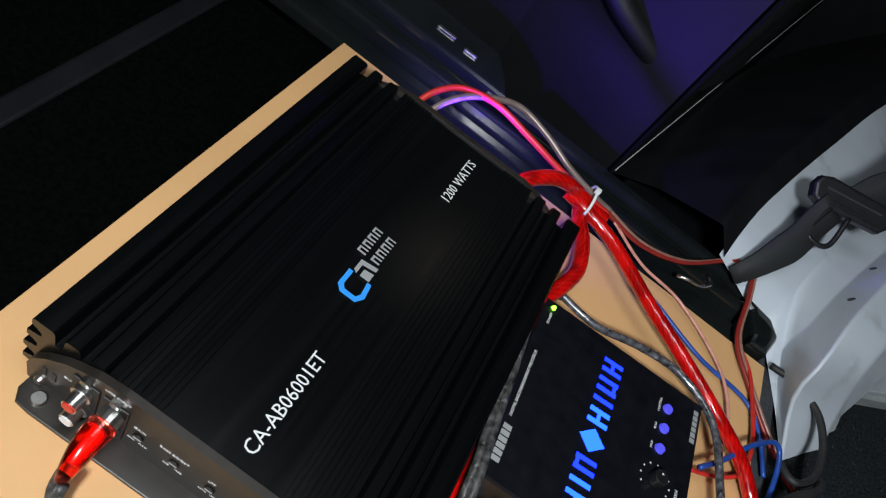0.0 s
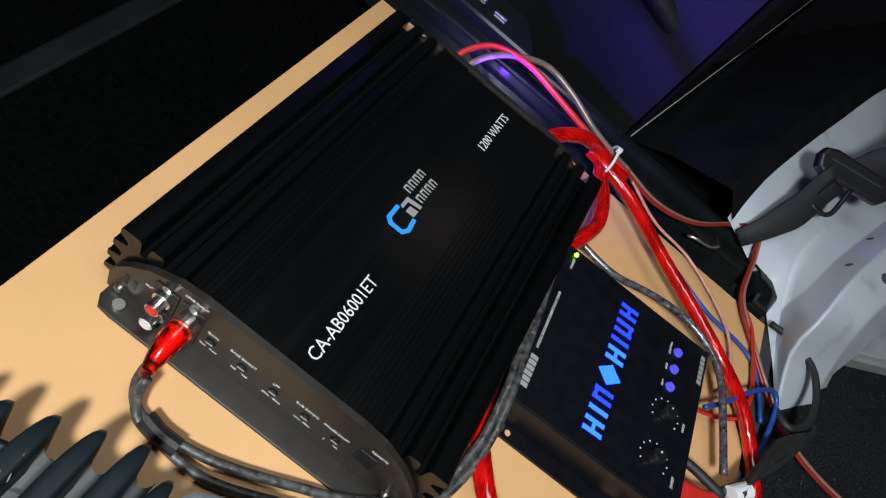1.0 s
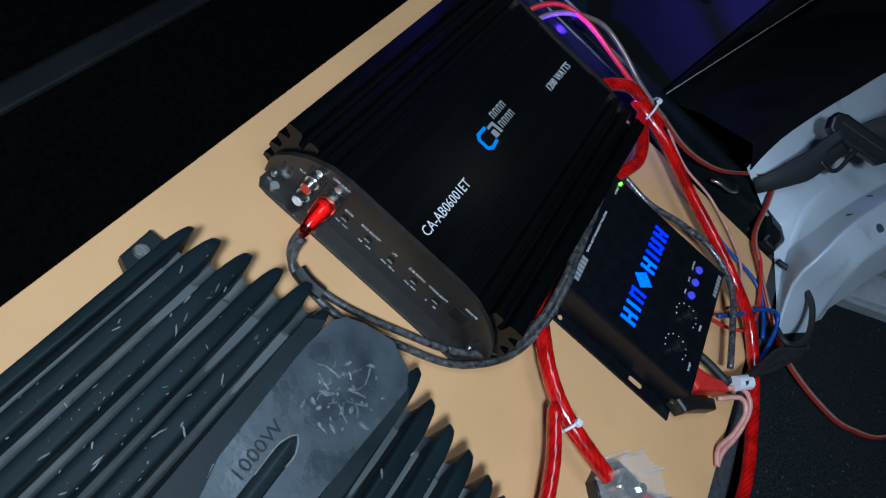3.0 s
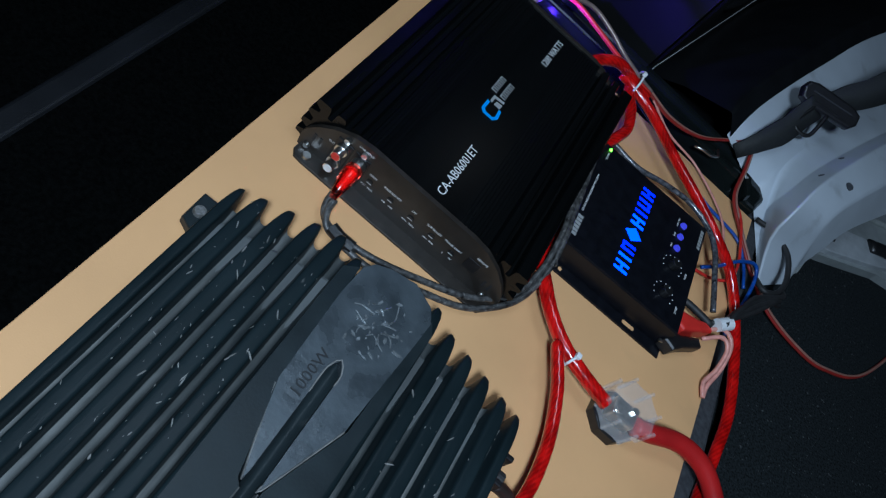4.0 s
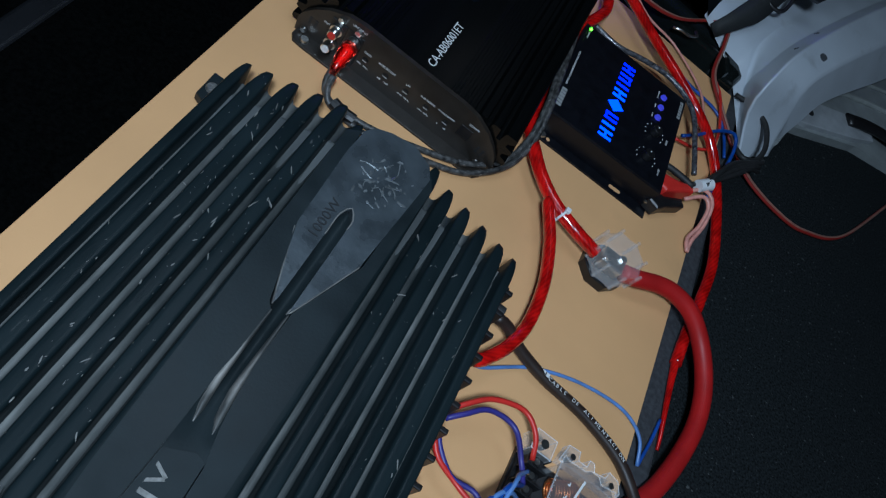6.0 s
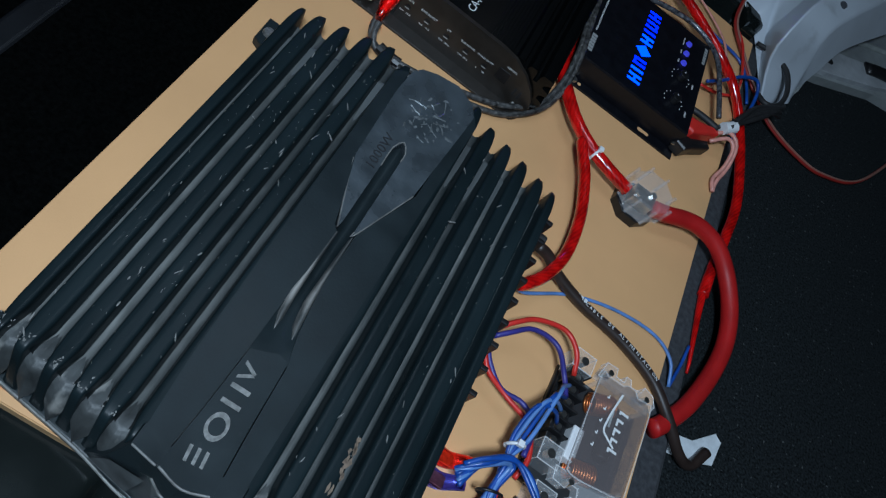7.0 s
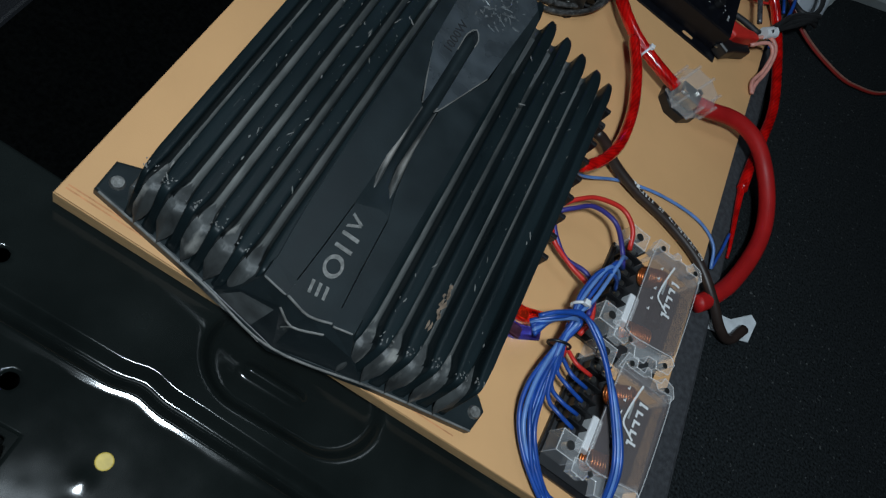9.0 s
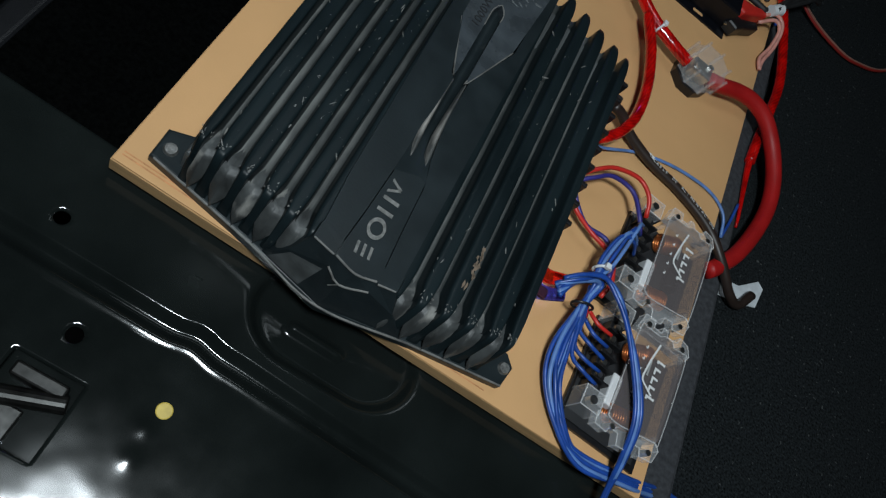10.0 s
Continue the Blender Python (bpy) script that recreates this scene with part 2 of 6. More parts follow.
CRYSTAL = sheer("crystal_clear_plastic", (0.62, 0.63, 0.64), 0.06, 0.20)
# brighter plastic for thin beads that paint glints along clear edges
CRYSTAL_GLINT = sheer("clear_edge_glint", (0.80, 0.80, 0.80), 0.10, 0.32)
BLUE_GLOW = glow("blue_led_glow", (0.001, 0.014, 1.0), 3.6)
CYAN_GLOW = glow("bright_blue_led_glow", (0.003, 0.045, 1.0), 4.2)
KNOB_GLOW = glow("violet_led_knob", (0.06, 0.06, 0.55), 0.45)
GREEN_GLOW = glow("green_led_glow", (0.20, 1.0, 0.03), 5.0)

# ---------- building helpers ----------
BASE = {}


def thing(name, at, label, category, group="", kind="", turn=0.0):
    ob = new(name)
    ob.location = at
    ob.rotation_euler = (0, 0, radians(turn))
    ob.empty_display_size = 0.02
    BASE[ob] = Vector((0, 0, 0)) if turn else Vector(at)
    return tagged(ob, label, category, group, kind)


def part(name, bm, mat, parent=None, label="", smooth=False):
    off = BASE.get(parent, Vector((0, 0, 0)))
    if off.length:
        bmesh.ops.translate(bm, verts=bm.verts, vec=-off)
    bmesh.ops.recalc_face_normals(bm, faces=bm.faces)
    me = bpy.data.meshes.new(name)
    bm.to_mesh(me)
    bm.free()
    me.materials.append(mat)
    if smooth:
        for p in me.polygons:
            p.use_smooth = True
    ob = new(name, me)
    ob.parent = parent
    if mat in (SMOKE, CRYSTAL, CRYSTAL_GLINT, RED_CLEAR, BLUE_CLEAR):
        ob.visible_shadow = False
    BASE[ob] = off
    return tagged(ob, label) if label else ob


def block(x0, y0, z0, x1, y1, z1, bevel=0.0, seg=2, bm=None):
    bm2 = bmesh.new()
    bmesh.ops.create_cube(bm2, size=1.0)
    for v in bm2.verts:
        v.co = Vector(((x0 + x1) / 2 + v.co.x * (x1 - x0), (y0 + y1) / 2 + v.co.y * (y1 - y0), (z0 + z1) / 2 + v.co.z * (z1 - z0)))
    if bevel:
        bmesh.ops.bevel(bm2, geom=bm2.edges[:], offset=bevel, segments=seg, affect="EDGES", profile=0.5)
    return merge(bm, bm2)


def merge(bm, bm2):
    if bm is None:
        return bm2
    me = bpy.data.meshes.new("tmp")
    bm2.to_mesh(me)
    bm2.free()
    bm.from_mesh(me)
    bpy.data.meshes.remove(me)
    return bm


def slab(outline, z0, z1, bevel=0.0, seg=2, bm=None):
    """A plate of any outline in plan, from z0 to z1."""
    bm2 = bmesh.new()
    low = [bm2.verts.new((x, y, z0)) for x, y in outline]
    f = bm2.faces.new(low)
    got = bmesh.ops.extrude_face_region(bm2, geom=[f])
    for v in got["geom"]:
        if isinstance(v, bmesh.types.BMVert):
            v.co.z = z1
    bmesh.ops.recalc_face_normals(bm2, faces=bm2.faces)
    if bevel:
        bmesh.ops.bevel(bm2, geom=[e for e in bm2.edges if all(abs(v.co.z - z1) < 1e-6 for v in e.verts)], offset=bevel, segments=seg, affect="EDGES", profile=0.5)
    return merge(bm, bm2)


def prism_y(profile, y0, y1, bm=None):
    """A profile in x and z, drawn out along y."""
    bm2 = bmesh.new()
    a = [bm2.verts.new((x, y0, z)) for x, z in profile]
    b = [bm2.verts.new((x, y1, z)) for x, z in profile]
    n = len(profile)
    for i in range(n):
        bm2.faces.new((a[i], a[(i + 1) % n], b[(i + 1) % n], b[i]))
    bm2.faces.new(a)
    bm2.faces.new(b)
    return merge(bm, bm2)


def rod(p, q, r, r2=None, seg=16, bm=None, bevel=0.0):
    """A round bar from p to q."""
    p, q = Vector(p), Vector(q)
    bm2 = bmesh.new()
    bmesh.ops.create_cone(bm2, cap_ends=True, segments=seg, radius1=r, radius2=r if r2 is None else r2, depth=(q - p).length)
    if bevel:
        caps = [e for e in bm2.edges if abs(e.verts[0].co.z - e.verts[1].co.z) < 1e-7]
        bmesh.ops.bevel(bm2, geom=caps, offset=bevel, segments=2, affect="EDGES", profile=0.5)
    m = Matrix.Translation((p + q) / 2) @ (q - p).to_track_quat("Z", "Y").to_matrix().to_4x4()
    bmesh.ops.transform(bm2, matrix=m, verts=bm2.verts)
    return merge(bm, bm2)


def spline(points, step=0.004):
    pts = [Vector(p) for p in points]
    pts = [pts[0] * 2 - pts[1]] + pts + [pts[-1] * 2 - pts[-2]]
    out = []
    for i in range(1, len(pts) - 2):
        p0, p1, p2, p3 = pts[i - 1:i + 3]
        n = max(2, int((p2 - p1).length / step))
        for k in range(n):
            t = k / n
            out.append(0.5 * ((2 * p1) + (p2 - p0) * t + (2 * p0 - 5 * p1 + 4 * p2 - p3) * t * t + (3 * p1 - p0 - 3 * p2 + p3) * t ** 3))
    out.append(pts[-2])
    return out


def tube(points, r, seg=10, step=0.004, bm=None, flat=1.0, twist=0.0, lobes=0, taper=None):
    """A cable along a smooth line. lobes: strands that show on its skin, wound by twist turns a metre."""
    line = spline(points, step)
    bm2 = bmesh.new()
    rings, side, run = [], None, 0.0
    uv, runs = bm2.loops.layers.uv.new("along"), []
    for i, p in enumerate(line):
        d = (line[min(i + 1, len(line) - 1)] - line[max(i - 1, 0)]).normalized()
        if side is None:
            side = d.cross(Vector((0, 0, 1))).normalized() if abs(d.z) < 0.95 else Vector((1, 0, 0))
        side = (side - d * side.dot(d)).normalized()
        up = side.cross(d)
        if i:
            run += (p - line[i - 1]).length
        ring = []
        rr = r * (taper(i / (len(line) - 1)) if taper else 1.0)
        for k in range(seg):
            a = 2 * math.pi * k / seg
            f = rr * (1 + (0.018 * math.cos(lobes * (a + twist * run * 2 * math.pi / max(lobes, 1))) if lobes else 0))
            ring.append(bm2.verts.new(p + side * math.cos(a) * f + up * math.sin(a) * f * flat))
        rings.append(ring)
        runs.append(run)
    for i, (a, b) in enumerate(zip(rings, rings[1:])):
        for k in range(seg):
            f = bm2.faces.new((a[k], a[(k + 1) % seg], b[(k + 1) % seg], b[k]))
            for loop, (u, v) in zip(f.loops, ((k, i), (k + 1, i), (k + 1, i + 1), (k, i + 1))):
                loop[uv].uv = (u / seg, runs[v])
    bm2.faces.new(rings[0])
    bm2.faces.new(rings[-1])
    return merge(bm, bm2)


def cable(name, points, r, mat, label, category="cable", **more):
    return tagged(part(name, tube(points, r, **more), mat, None, label, smooth=True), category=category)


def words(text, size, m, mat, parent, name="lettering", depth=0.0002, label="", stretch=1.0):
    """Lettering as a mesh: text runs along m's x, its top towards m's y."""
    cu = bpy.data.curves.new("t", "FONT")
    cu.body, cu.size, cu.extrude, cu.align_x, cu.resolution_u = text, size, depth, "LEFT", 2
    tmp = bpy.data.objects.new("t", cu)
    scene.collection.objects.link(tmp)
    me = bpy.data.meshes.new_from_object(tmp.evaluated_get(bpy.context.evaluated_depsgraph_get()))
    bpy.data.objects.remove(tmp)
    bm = bmesh.new()
    bm.from_mesh(me)
    bpy.data.meshes.remove(me)
    bmesh.ops.transform(bm, matrix=m @ Matrix.Diagonal((stretch, 1, 1, 1)), verts=bm.verts)
    return part(name, bm, mat, parent, label)


def frame_at(at, right, up):
    """A pose whose x runs along right and whose y runs along up."""
    r = Vector(right).normalized()
    u = Vector(up)
    u = (u - r * u.dot(r)).normalized()
    m = Matrix((r, u, r.cross(u))).transposed().to_4x4()
    m.translation = at
    return m


ALONG = ((0, 1, 0), (-1, 0, 0))      # lettering on the amplifiers' tops: reads away from the front

# ---------- the setting ----------
BW, BL = 0.458, 0.795          # the board
PANEL_Z = -0.024               # the seat back's steel skin


def structure(name, bm, mat, label, category, smooth=False):
    return tagged(part(name, bm, mat, None, label, smooth), category=category, kind="structure")


# the dark car body that closes the place
structure("ceiling", block(-1.2, -1.4, 1.30, 1.3, 2.4, 1.34), TRIM, "dark roof lining above the boot", "ceiling")
structure("wall_west", block(-1.24, -1.4, -0.4, -1.2, 2.4, 1.3), TRIM, "dark side wall of the car", "wall")
structure("wall_east", block(1.3, -1.4, -0.4, 1.34, 2.4, 1.3), TRIM, "dark side wall of the car", "wall")
structure("wall_south", block(-1.2, -1.44, -0.4, 1.3, -1.4, 1.3), TRIM, "dark rear end of the car", "wall")
structure("wall_north", block(-1.2, 2.4, -0.4, 1.3, 2.44, 1.3), TRIM, "dark front end of the car", "wall")
structure("ground", block(-1.2, -1.4, -0.44, 1.3, 2.4, -0.40), TRIM, "dark underfloor of the car", "floor")


def panel_height(x, y):
    """The pressed steel skin: a long groove, a stadium-shaped pressing with a ridge in it, dents."""
    def soft(d, w):
        return 1.0 / (1.0 + math.exp(max(-40, min(40, d / w))))
    z = PANEL_Z
    mid = -0.0663 + 0.0035 * math.exp(-((x - 0.110) / 0.012) ** 2) - 0.045 * max(0.0, x - 0.14)
    d = min(1.0, abs(y - mid) / 0.0098)
    z -= 0.0056 * (1 - d * d) ** 2
    z += 0.0007 * math.exp(-((y - mid + 0.0094) / 0.0030) ** 2)
    cx = min(max(x, 0.164), 0.218)
    d = math.hypot((x - cx) * 0.9, (y + 0.012)) - 0.034
    z -= 0.009 * soft(d, 0.0013)
    rx = min(max(x, 0.160), 0.198)
    z += 0.004 * soft(math.hypot(x - rx, y + 0.020) - 0.0035, 0.0008)
    if y < -0.08:
        z += 0.00014 * noise.noise((x * 24, y * 24, 0.0)) + 0.00012 * noise.noise((x * 70, y * 70, 3.0))
        for bx, by in ((0.114, -0.127), (0.116, -0.146), (0.135, -0.175), (0.06, -0.2)):
            z += 0.0007 * math.exp(-(((x - bx) / 0.006) ** 2 + ((y - by) / 0.006) ** 2))
    return z


def pressed_skin():
    """Rows run along the long groove and lie closer at its edges."""
    holes = [(-0.003, -0.042, 0.0052), (0.047, -0.100, 0.0055), (-0.04, -0.115, 0.005)]
    x0, step, nx = -0.100, 0.0024, 236
    vs, v = [], -0.360
    while v < 0.019:
        vs.append(v)
        v += 0.0006 if abs(v + 0.0663) < 0.018 else 0.0022
    bm = bmesh.new()

    def place(i, v):
        x = x0 + i * step
        bend = 0.0035 * math.exp(-((x - 0.110) / 0.012) ** 2) * max(0.0, 1 - (abs(v + 0.0663) / 0.06) ** 2)
        bend -= 0.045 * max(0.0, x - 0.14) * max(0.0, 1 - (abs(v + 0.0663) / 0.06) ** 2)
        return x, v + bend
    grid = [[bm.verts.new((*place(i, v), 0)) for v in vs] for i in range(nx)]
    for i in range(nx - 1):
        for j in range(len(vs) - 1):
            q = (grid[i][j], grid[i + 1][j], grid[i + 1][j + 1], grid[i][j + 1])
            cx, cy = sum(w.co.x for w in q) / 4, sum(w.co.y for w in q) / 4
            if any(math.hypot(cx - h[0], cy - h[1]) < h[2] for h in holes) or (0.026 < cx < 0.070 and -0.172 < cy < -0.123):
                continue
            bm.faces.new(q)
    for v in list(bm.verts):
        if not v.link_faces:
            bm.verts.remove(v)
    for v in bm.verts:
        if v.is_boundary:
            for hx, hy, hr in holes:
                d = math.hypot(v.co.x - hx, v.co.y - hy)
                if d < hr * 1.7:
                    v.co.x, v.co.y = hx + (v.co.x - hx) * hr / d, hy + (v.co.y - hy) * hr / d
    for v in bm.verts:
        v.co.z = panel_height(v.co.x, v.co.y)
    rim = [e for e in bm.edges if e.is_boundary]
    got = bmesh.ops.extrude_edge_only(bm, edges=rim)
    for v in got["geom"]:
        if isinstance(v, bmesh.types.BMVert):
            v.co.z -= 0.0035
    return bm


structure("floor", pressed_skin(), STEEL_PAINT, "glossy black painted steel seat back with pressed grooves", "panel", smooth=True)
# same seat back as the steel skin, in a darker matt black
structure("trim_2", block(-0.100, 0.0170, PANEL_Z - 0.004, 0.464, 0.80, PANEL_Z - 0.0005, bm=block(0.03, 0.05, PANEL_Z - 0.001, 0.43, 0.76, -0.0162)), FELT, "matt black seat back under the board", "panel")
# what shows through the square opening and past the skin's edge
structure("trim_3", block(0.02, -0.18, -0.050, 0.08, -0.115, -0.042, 0.001), STEEL_PAINT, "latch plate below the square opening", "panel")
# latch in a dark, mottled steel
tagged(part("seat_latch", rod((0.028, -0.150, -0.030), (0.068, -0.136, -0.030), 0.006, bevel=0.001,
       bm=block(0.030, -0.136, -0.042, 0.064, -0.127, -0.026, 0.0015, bm=block(0.036, -0.170, -0.042, 0.050, -0.150, -0.034, 0.001))), material("dark_steel", (0.022, 0.022, 0.021), 0.35, metal=0.7, vary=0.6, scale=150), None,
       "dark steel latch inside the square opening"), category="latch")
structure("trim_4", block(-0.124, -0.36, -0.046, -0.103, 1.10, -0.030, 0.004, 3), TRIM, "grey edge strip beside the seat back", "trim")
structure("trim_5", block(-1.2, -1.4, -0.075, -0.124, 2.4, -0.055), FELT, "black carpeted floor beside the seat back", "floor")
structure("trim_6", block(-1.2, -1.4, -0.075, 1.3, -0.362, -0.055), FELT, "black carpeted boot floor", "floor")
plug = tagged(part("yellow_plug", rod((0.117, -0.1125, PANEL_Z - 0.004), (0.117, -0.1125, PANEL_Z + 0.0012), 0.0055, bevel=0.0008), YELLOW, None,
              "round yellow plug pressed into the black steel"), category="plug")

# the board
board = thing("mdf_board", (0, 0, -0.016), "bare tan fibreboard panel on the black steel", "board", kind="structure")
part("face", slab([(0.0006, 0.0006), (BW - 0.0006, 0.0), (BW, BL), (0.0, BL)], -0.0018, 0.0, 0.0005), MDF, board)
part("cut_edge", slab([(0, 0), (BW, 0), (BW, BL), (0, BL)], -0.016, -0.0019), MDF_EDGE, board, "pale sawn edge")
bm = bmesh.new()
for k, (x0, y0, x1, y1) in enumerate(((0.004, 0.0065, 0.090, 0.0035), (0.004, 0.0090, 0.062, 0.0078), (0.200, 0.006, 0.300, 0.0045))):
    block(x0, y0 - 0.0004, -0.0002, x1, y0 + 0.0006, 0.00012, bm=bm)
part("pencil_line", bm, material("red_pencil", (0.60, 0.27, 0.11), 0.7, vary=0.3, scale=120), board, "smudged red marking line")

# right of the board: foam strip, carpet
structure("trim_7", slab([(BW + 0.002, -0.36), (0.505, -0.36), (0.484, 0.55), (0.482, 0.81), (0.470, 0.862), (BW + 0.004, 0.862), (BW + 0.002, 0.80)], -0.032, -0.010, 0.004), FOAM, "dark grey foam strip beside the board", "trim")
structure("carpet", slab([(0.466, -1.4), (1.3, -1.4), (1.3, 1.10), (0.736, 0.962), (0.672, 0.924), (0.585, 0.868), (0.562, 0.858), (0.545, 0.80), (0.466, 0.80)], -0.060, -0.024, 0.004), CARPET, "dark charcoal boot carpet with lint", "carpet")
structure("trim_15", slab([(0.50, 0.80), (0.55, 0.80), (0.566, 0.855), (0.68, 0.925), (1.3, 1.10), (1.3, 1.45), (0.75, 1.25), (0.50, 0.95)], -0.030, -0.012), material("grey_floor_paint", (0.24, 0.26, 0.26), 0.5, vary=0.15, scale=40, bump=0.15, bump_scale=60), "grey green painted floor beyond the carpet", "floor")

# the glossy cross bar beyond the board
bm = bmesh.new()
for y0, y1, z0, z1 in ((0.799, 0.826, -0.020, -0.004), (0.8265, 0.8415, -0.020, 0.010), (0.842, 0.858, -0.020, 0.003)):
    block(-0.100, y0, z0, 0.425, y1, z1, 0.004, 3, bm)
slab([(-0.1, 0.850), (0.140, 0.850), (0.125, 0.880), (0.108, 0.905), (-0.1, 0.915)], -0.020, 0.018, 0.006, 3, bm)
slab([(0.140, 0.857), (0.400, 0.857), (0.428, 0.840), (0.436, 0.815), (0.432, 0.799), (0.452, 0.80), (0.462, 0.83), (0.440, 0.872), (0.150, 0.878)], -0.020, 0.010, 0.006, 3, bm)
structure("trim_8", bm, STEEL_PAINT, "glossy black steel cross bar", "trim", smooth=False)
bm = bmesh.new()
for x0, y0, w in ((0.048, 0.872, 0.020), (0.080, 0.868, 0.014)):
    block(x0, y0, 0.0178, x0 + w, y0 + 0.004, 0.0205, 0.0008, bm=bm)
rod((0.123, 0.849, 0.008), (0.123, 0.849, 0.0125), 0.0035, bm=bm)
structure("trim_9", bm, STEEL, "small steel tabs and a rivet on the bar", "trim")

# white painted wheel arch, the black side trim over it, the door behind


def even(line, n):
    """n places at even steps along a line."""
    run = [0.0]
    for p, q in zip(line, line[1:]):
        run.append(run[-1] + (q - p).length)
    out, k = [], 0
    for i in range(n):
        d = run[-1] * i / (n - 1)
        while k < len(run) - 2 and run[k + 1] < d:
            k += 1
        t = 0 if run[k + 1] == run[k] else (d - run[k]) / (run[k + 1] - run[k])
        out.append(line[k].lerp(line[k + 1], min(1, max(0, t))))
    return out


def loft(rows, across=10, along=8):
    """A smooth skin over rows of places, one row a station; every place keeps its own line."""
    cols = [spline([r[i] for r in rows], 0.006) for i in range(len(rows[0]))]
    m = (len(rows) - 1) * along
    cols = [even(c, m) for c in cols]
    bm = bmesh.new()
    vs = []
    for k in range(m):
        row = [c[k] for c in cols]
        line = [row[0]]
        for p, q, r in zip(row, row[1:], row[2:]):
            line += [q.lerp(p, min(0.4, 0.005 / max((p - q).length, 1e-4))), q.lerp(p, min(0.1, 0.0012 / max((p - q).length, 1e-4))), q.lerp(r, min(0.4, 0.005 / max((r - q).length, 1e-4)))]
        vs.append([bm.verts.new(p) for p in line + [row[-1]]])
    for a, b in zip(vs, vs[1:]):
        for k in range(len(a) - 1):
            bm.faces.new((a[k], a[k + 1], b[k + 1], b[k]))
    return bm


# each station: flange edge, flange, foot of the sloping face, its top, the edge under the trim
ARCH = [
    [(0.560, 0.760, -0.050), (0.548, 0.776, -0.030), (0.506, 0.738, -0.024), (0.485, 0.769, -0.012), (0.449, 0.836, 0.000), (0.373, 0.852, 0.025)],
    [(0.552, 0.806, -0.020), (0.534, 0.812, 0.016), (0.472, 0.758, 0.020), (0.470, 0.821, 0.002), (0.449, 0.855, 0.022), (0.378, 0.884, 0.033)],
    [(0.560, 0.840, 0.010), (0.519, 0.819, 0.052), (0.463, 0.771, 0.058), (0.470, 0.837, 0.031), (0.469, 0.922, 0.036), (0.397, 0.956, 0.041)],
    [(0.575, 0.880, 0.030), (0.539, 0.871, 0.068), (0.493, 0.864, 0.074), (0.509, 0.938, 0.048), (0.531, 1.080, 0.045), (0.449, 1.103, 0.062)],
    [(0.660, 1.020, 0.030), (0.620, 1.023, 0.075), (0.608, 1.104, 0.080), (0.637, 1.196, 0.056), (0.632, 1.331, 0.055), (0.530, 1.305, 0.081)],
    [(0.800, 1.250, 0.030), (0.760, 1.260, 0.080), (0.755, 1.350, 0.085), (0.765, 1.400, 0.080), (0.790, 1.620, 0.060), (0.770, 1.800, 0.075)],
]
structure("wall_arch", loft(ARCH), WHITE, "white painted steel wheel arch with punched holes", "wheel arch", smooth=True)
# dark grey discs paint the shade inside the punched holes
bm = rod((0.520, 0.874, 0.0658), (0.5195, 0.8725, 0.0734), 0.0050, seg=20)
for p in (Vector((0.4890, 0.8720, 0.0592)), Vector((0.5182, 0.9485, 0.0557))):
    n = Vector((-0.82, 0.34, 0.46))
    rod(p - n * 0.003, p + n * 0.0006, 0.0034, seg=16, bm=bm)
structure("trim_10", bm, material("hole_shadow_grey", (0.05, 0.055, 0.065), 0.7, vary=0.2, scale=200), "dark grey discs for the shaded holes in the white steel", "hole")
side = [[Vector(r[-1]) + Vector((0.004, -0.002, 0.002)), Vector(r[-1]) + Vector((-0.012, 0.02, 0.014)), Vector(r[-1]) + Vector((-0.06, 0.08, -0.035)), Vector(r[-1]) + Vector((-0.105, 0.13, -0.09))] for r in ARCH]
structure("trim_11", loft(side), TRIM, "matt black plastic side trim", "trim", smooth=True)
# door card: a wall that runs on from the sill gap
structure("door_1", slab([(0.262, 0.925), (0.262 + 0.0025, 0.920), (0.560, 2.10), (0.530, 2.11)], -0.30, 0.75), DOOR, "black vinyl door card with a blue sheen", "door")
structure("trim_12", slab([(0.2664, 0.925), (0.2671, 0.9247), (0.5636, 2.10), (0.5627, 2.10)], -0.02, -0.015), WHITE_PLASTIC, "thin bright sill line along the door gap", "trim")
structure("trim_13", slab([(-0.6, 1.10), (0.10, 0.985), (0.26, 0.928), (0.262, 0.935), (0.10, 0.995), (-0.6, 1.12)], -0.30, 0.31), DOOR, "dark cabin side beyond the bar", "trim")
bm = tube([(0.10, 0.975, 0.14), (0.18, 0.948, 0.10), (0.27, 0.985, 0.075), (0.32, 1.16, 0.11), (0.37, 1.40, 0.22)], 0.012, 12, 0.01)
structure("trim_14", bm, DOOR, "moulded roll along the door card", "trim", smooth=True)
# carpet-edge bracket with the belt anchor
bracket = thing("belt_anchor_bracket", (0.60, 0.92, -0.012), "light grey steel bracket bolted at the carpet edge", "bracket")
part("plate", slab([(0.562, 0.862), (0.575, 0.912), (0.600, 0.935), (0.690, 0.985), (0.705, 0.955), (0.672, 0.928), (0.585, 0.872)], -0.012, -0.004, 0.001), material("grey_primer", (0.34, 0.36, 0.38), 0.5, vary=0.15, scale=60), bracket)
part("bolt_hole", rod((0.585, 0.900, -0.0045), (0.585, 0.900, -0.0034), 0.0065, seg=24), PRINT_DARK, bracket, "dark bolt hole")
structure("trim_16", slab([(0.270, 0.880), (0.440, 0.880), (0.500, 1.00), (0.640, 1.50), (0.420, 1.50)], -0.070, -0.050), TRIM, "black sill trim below the side trim", "trim")
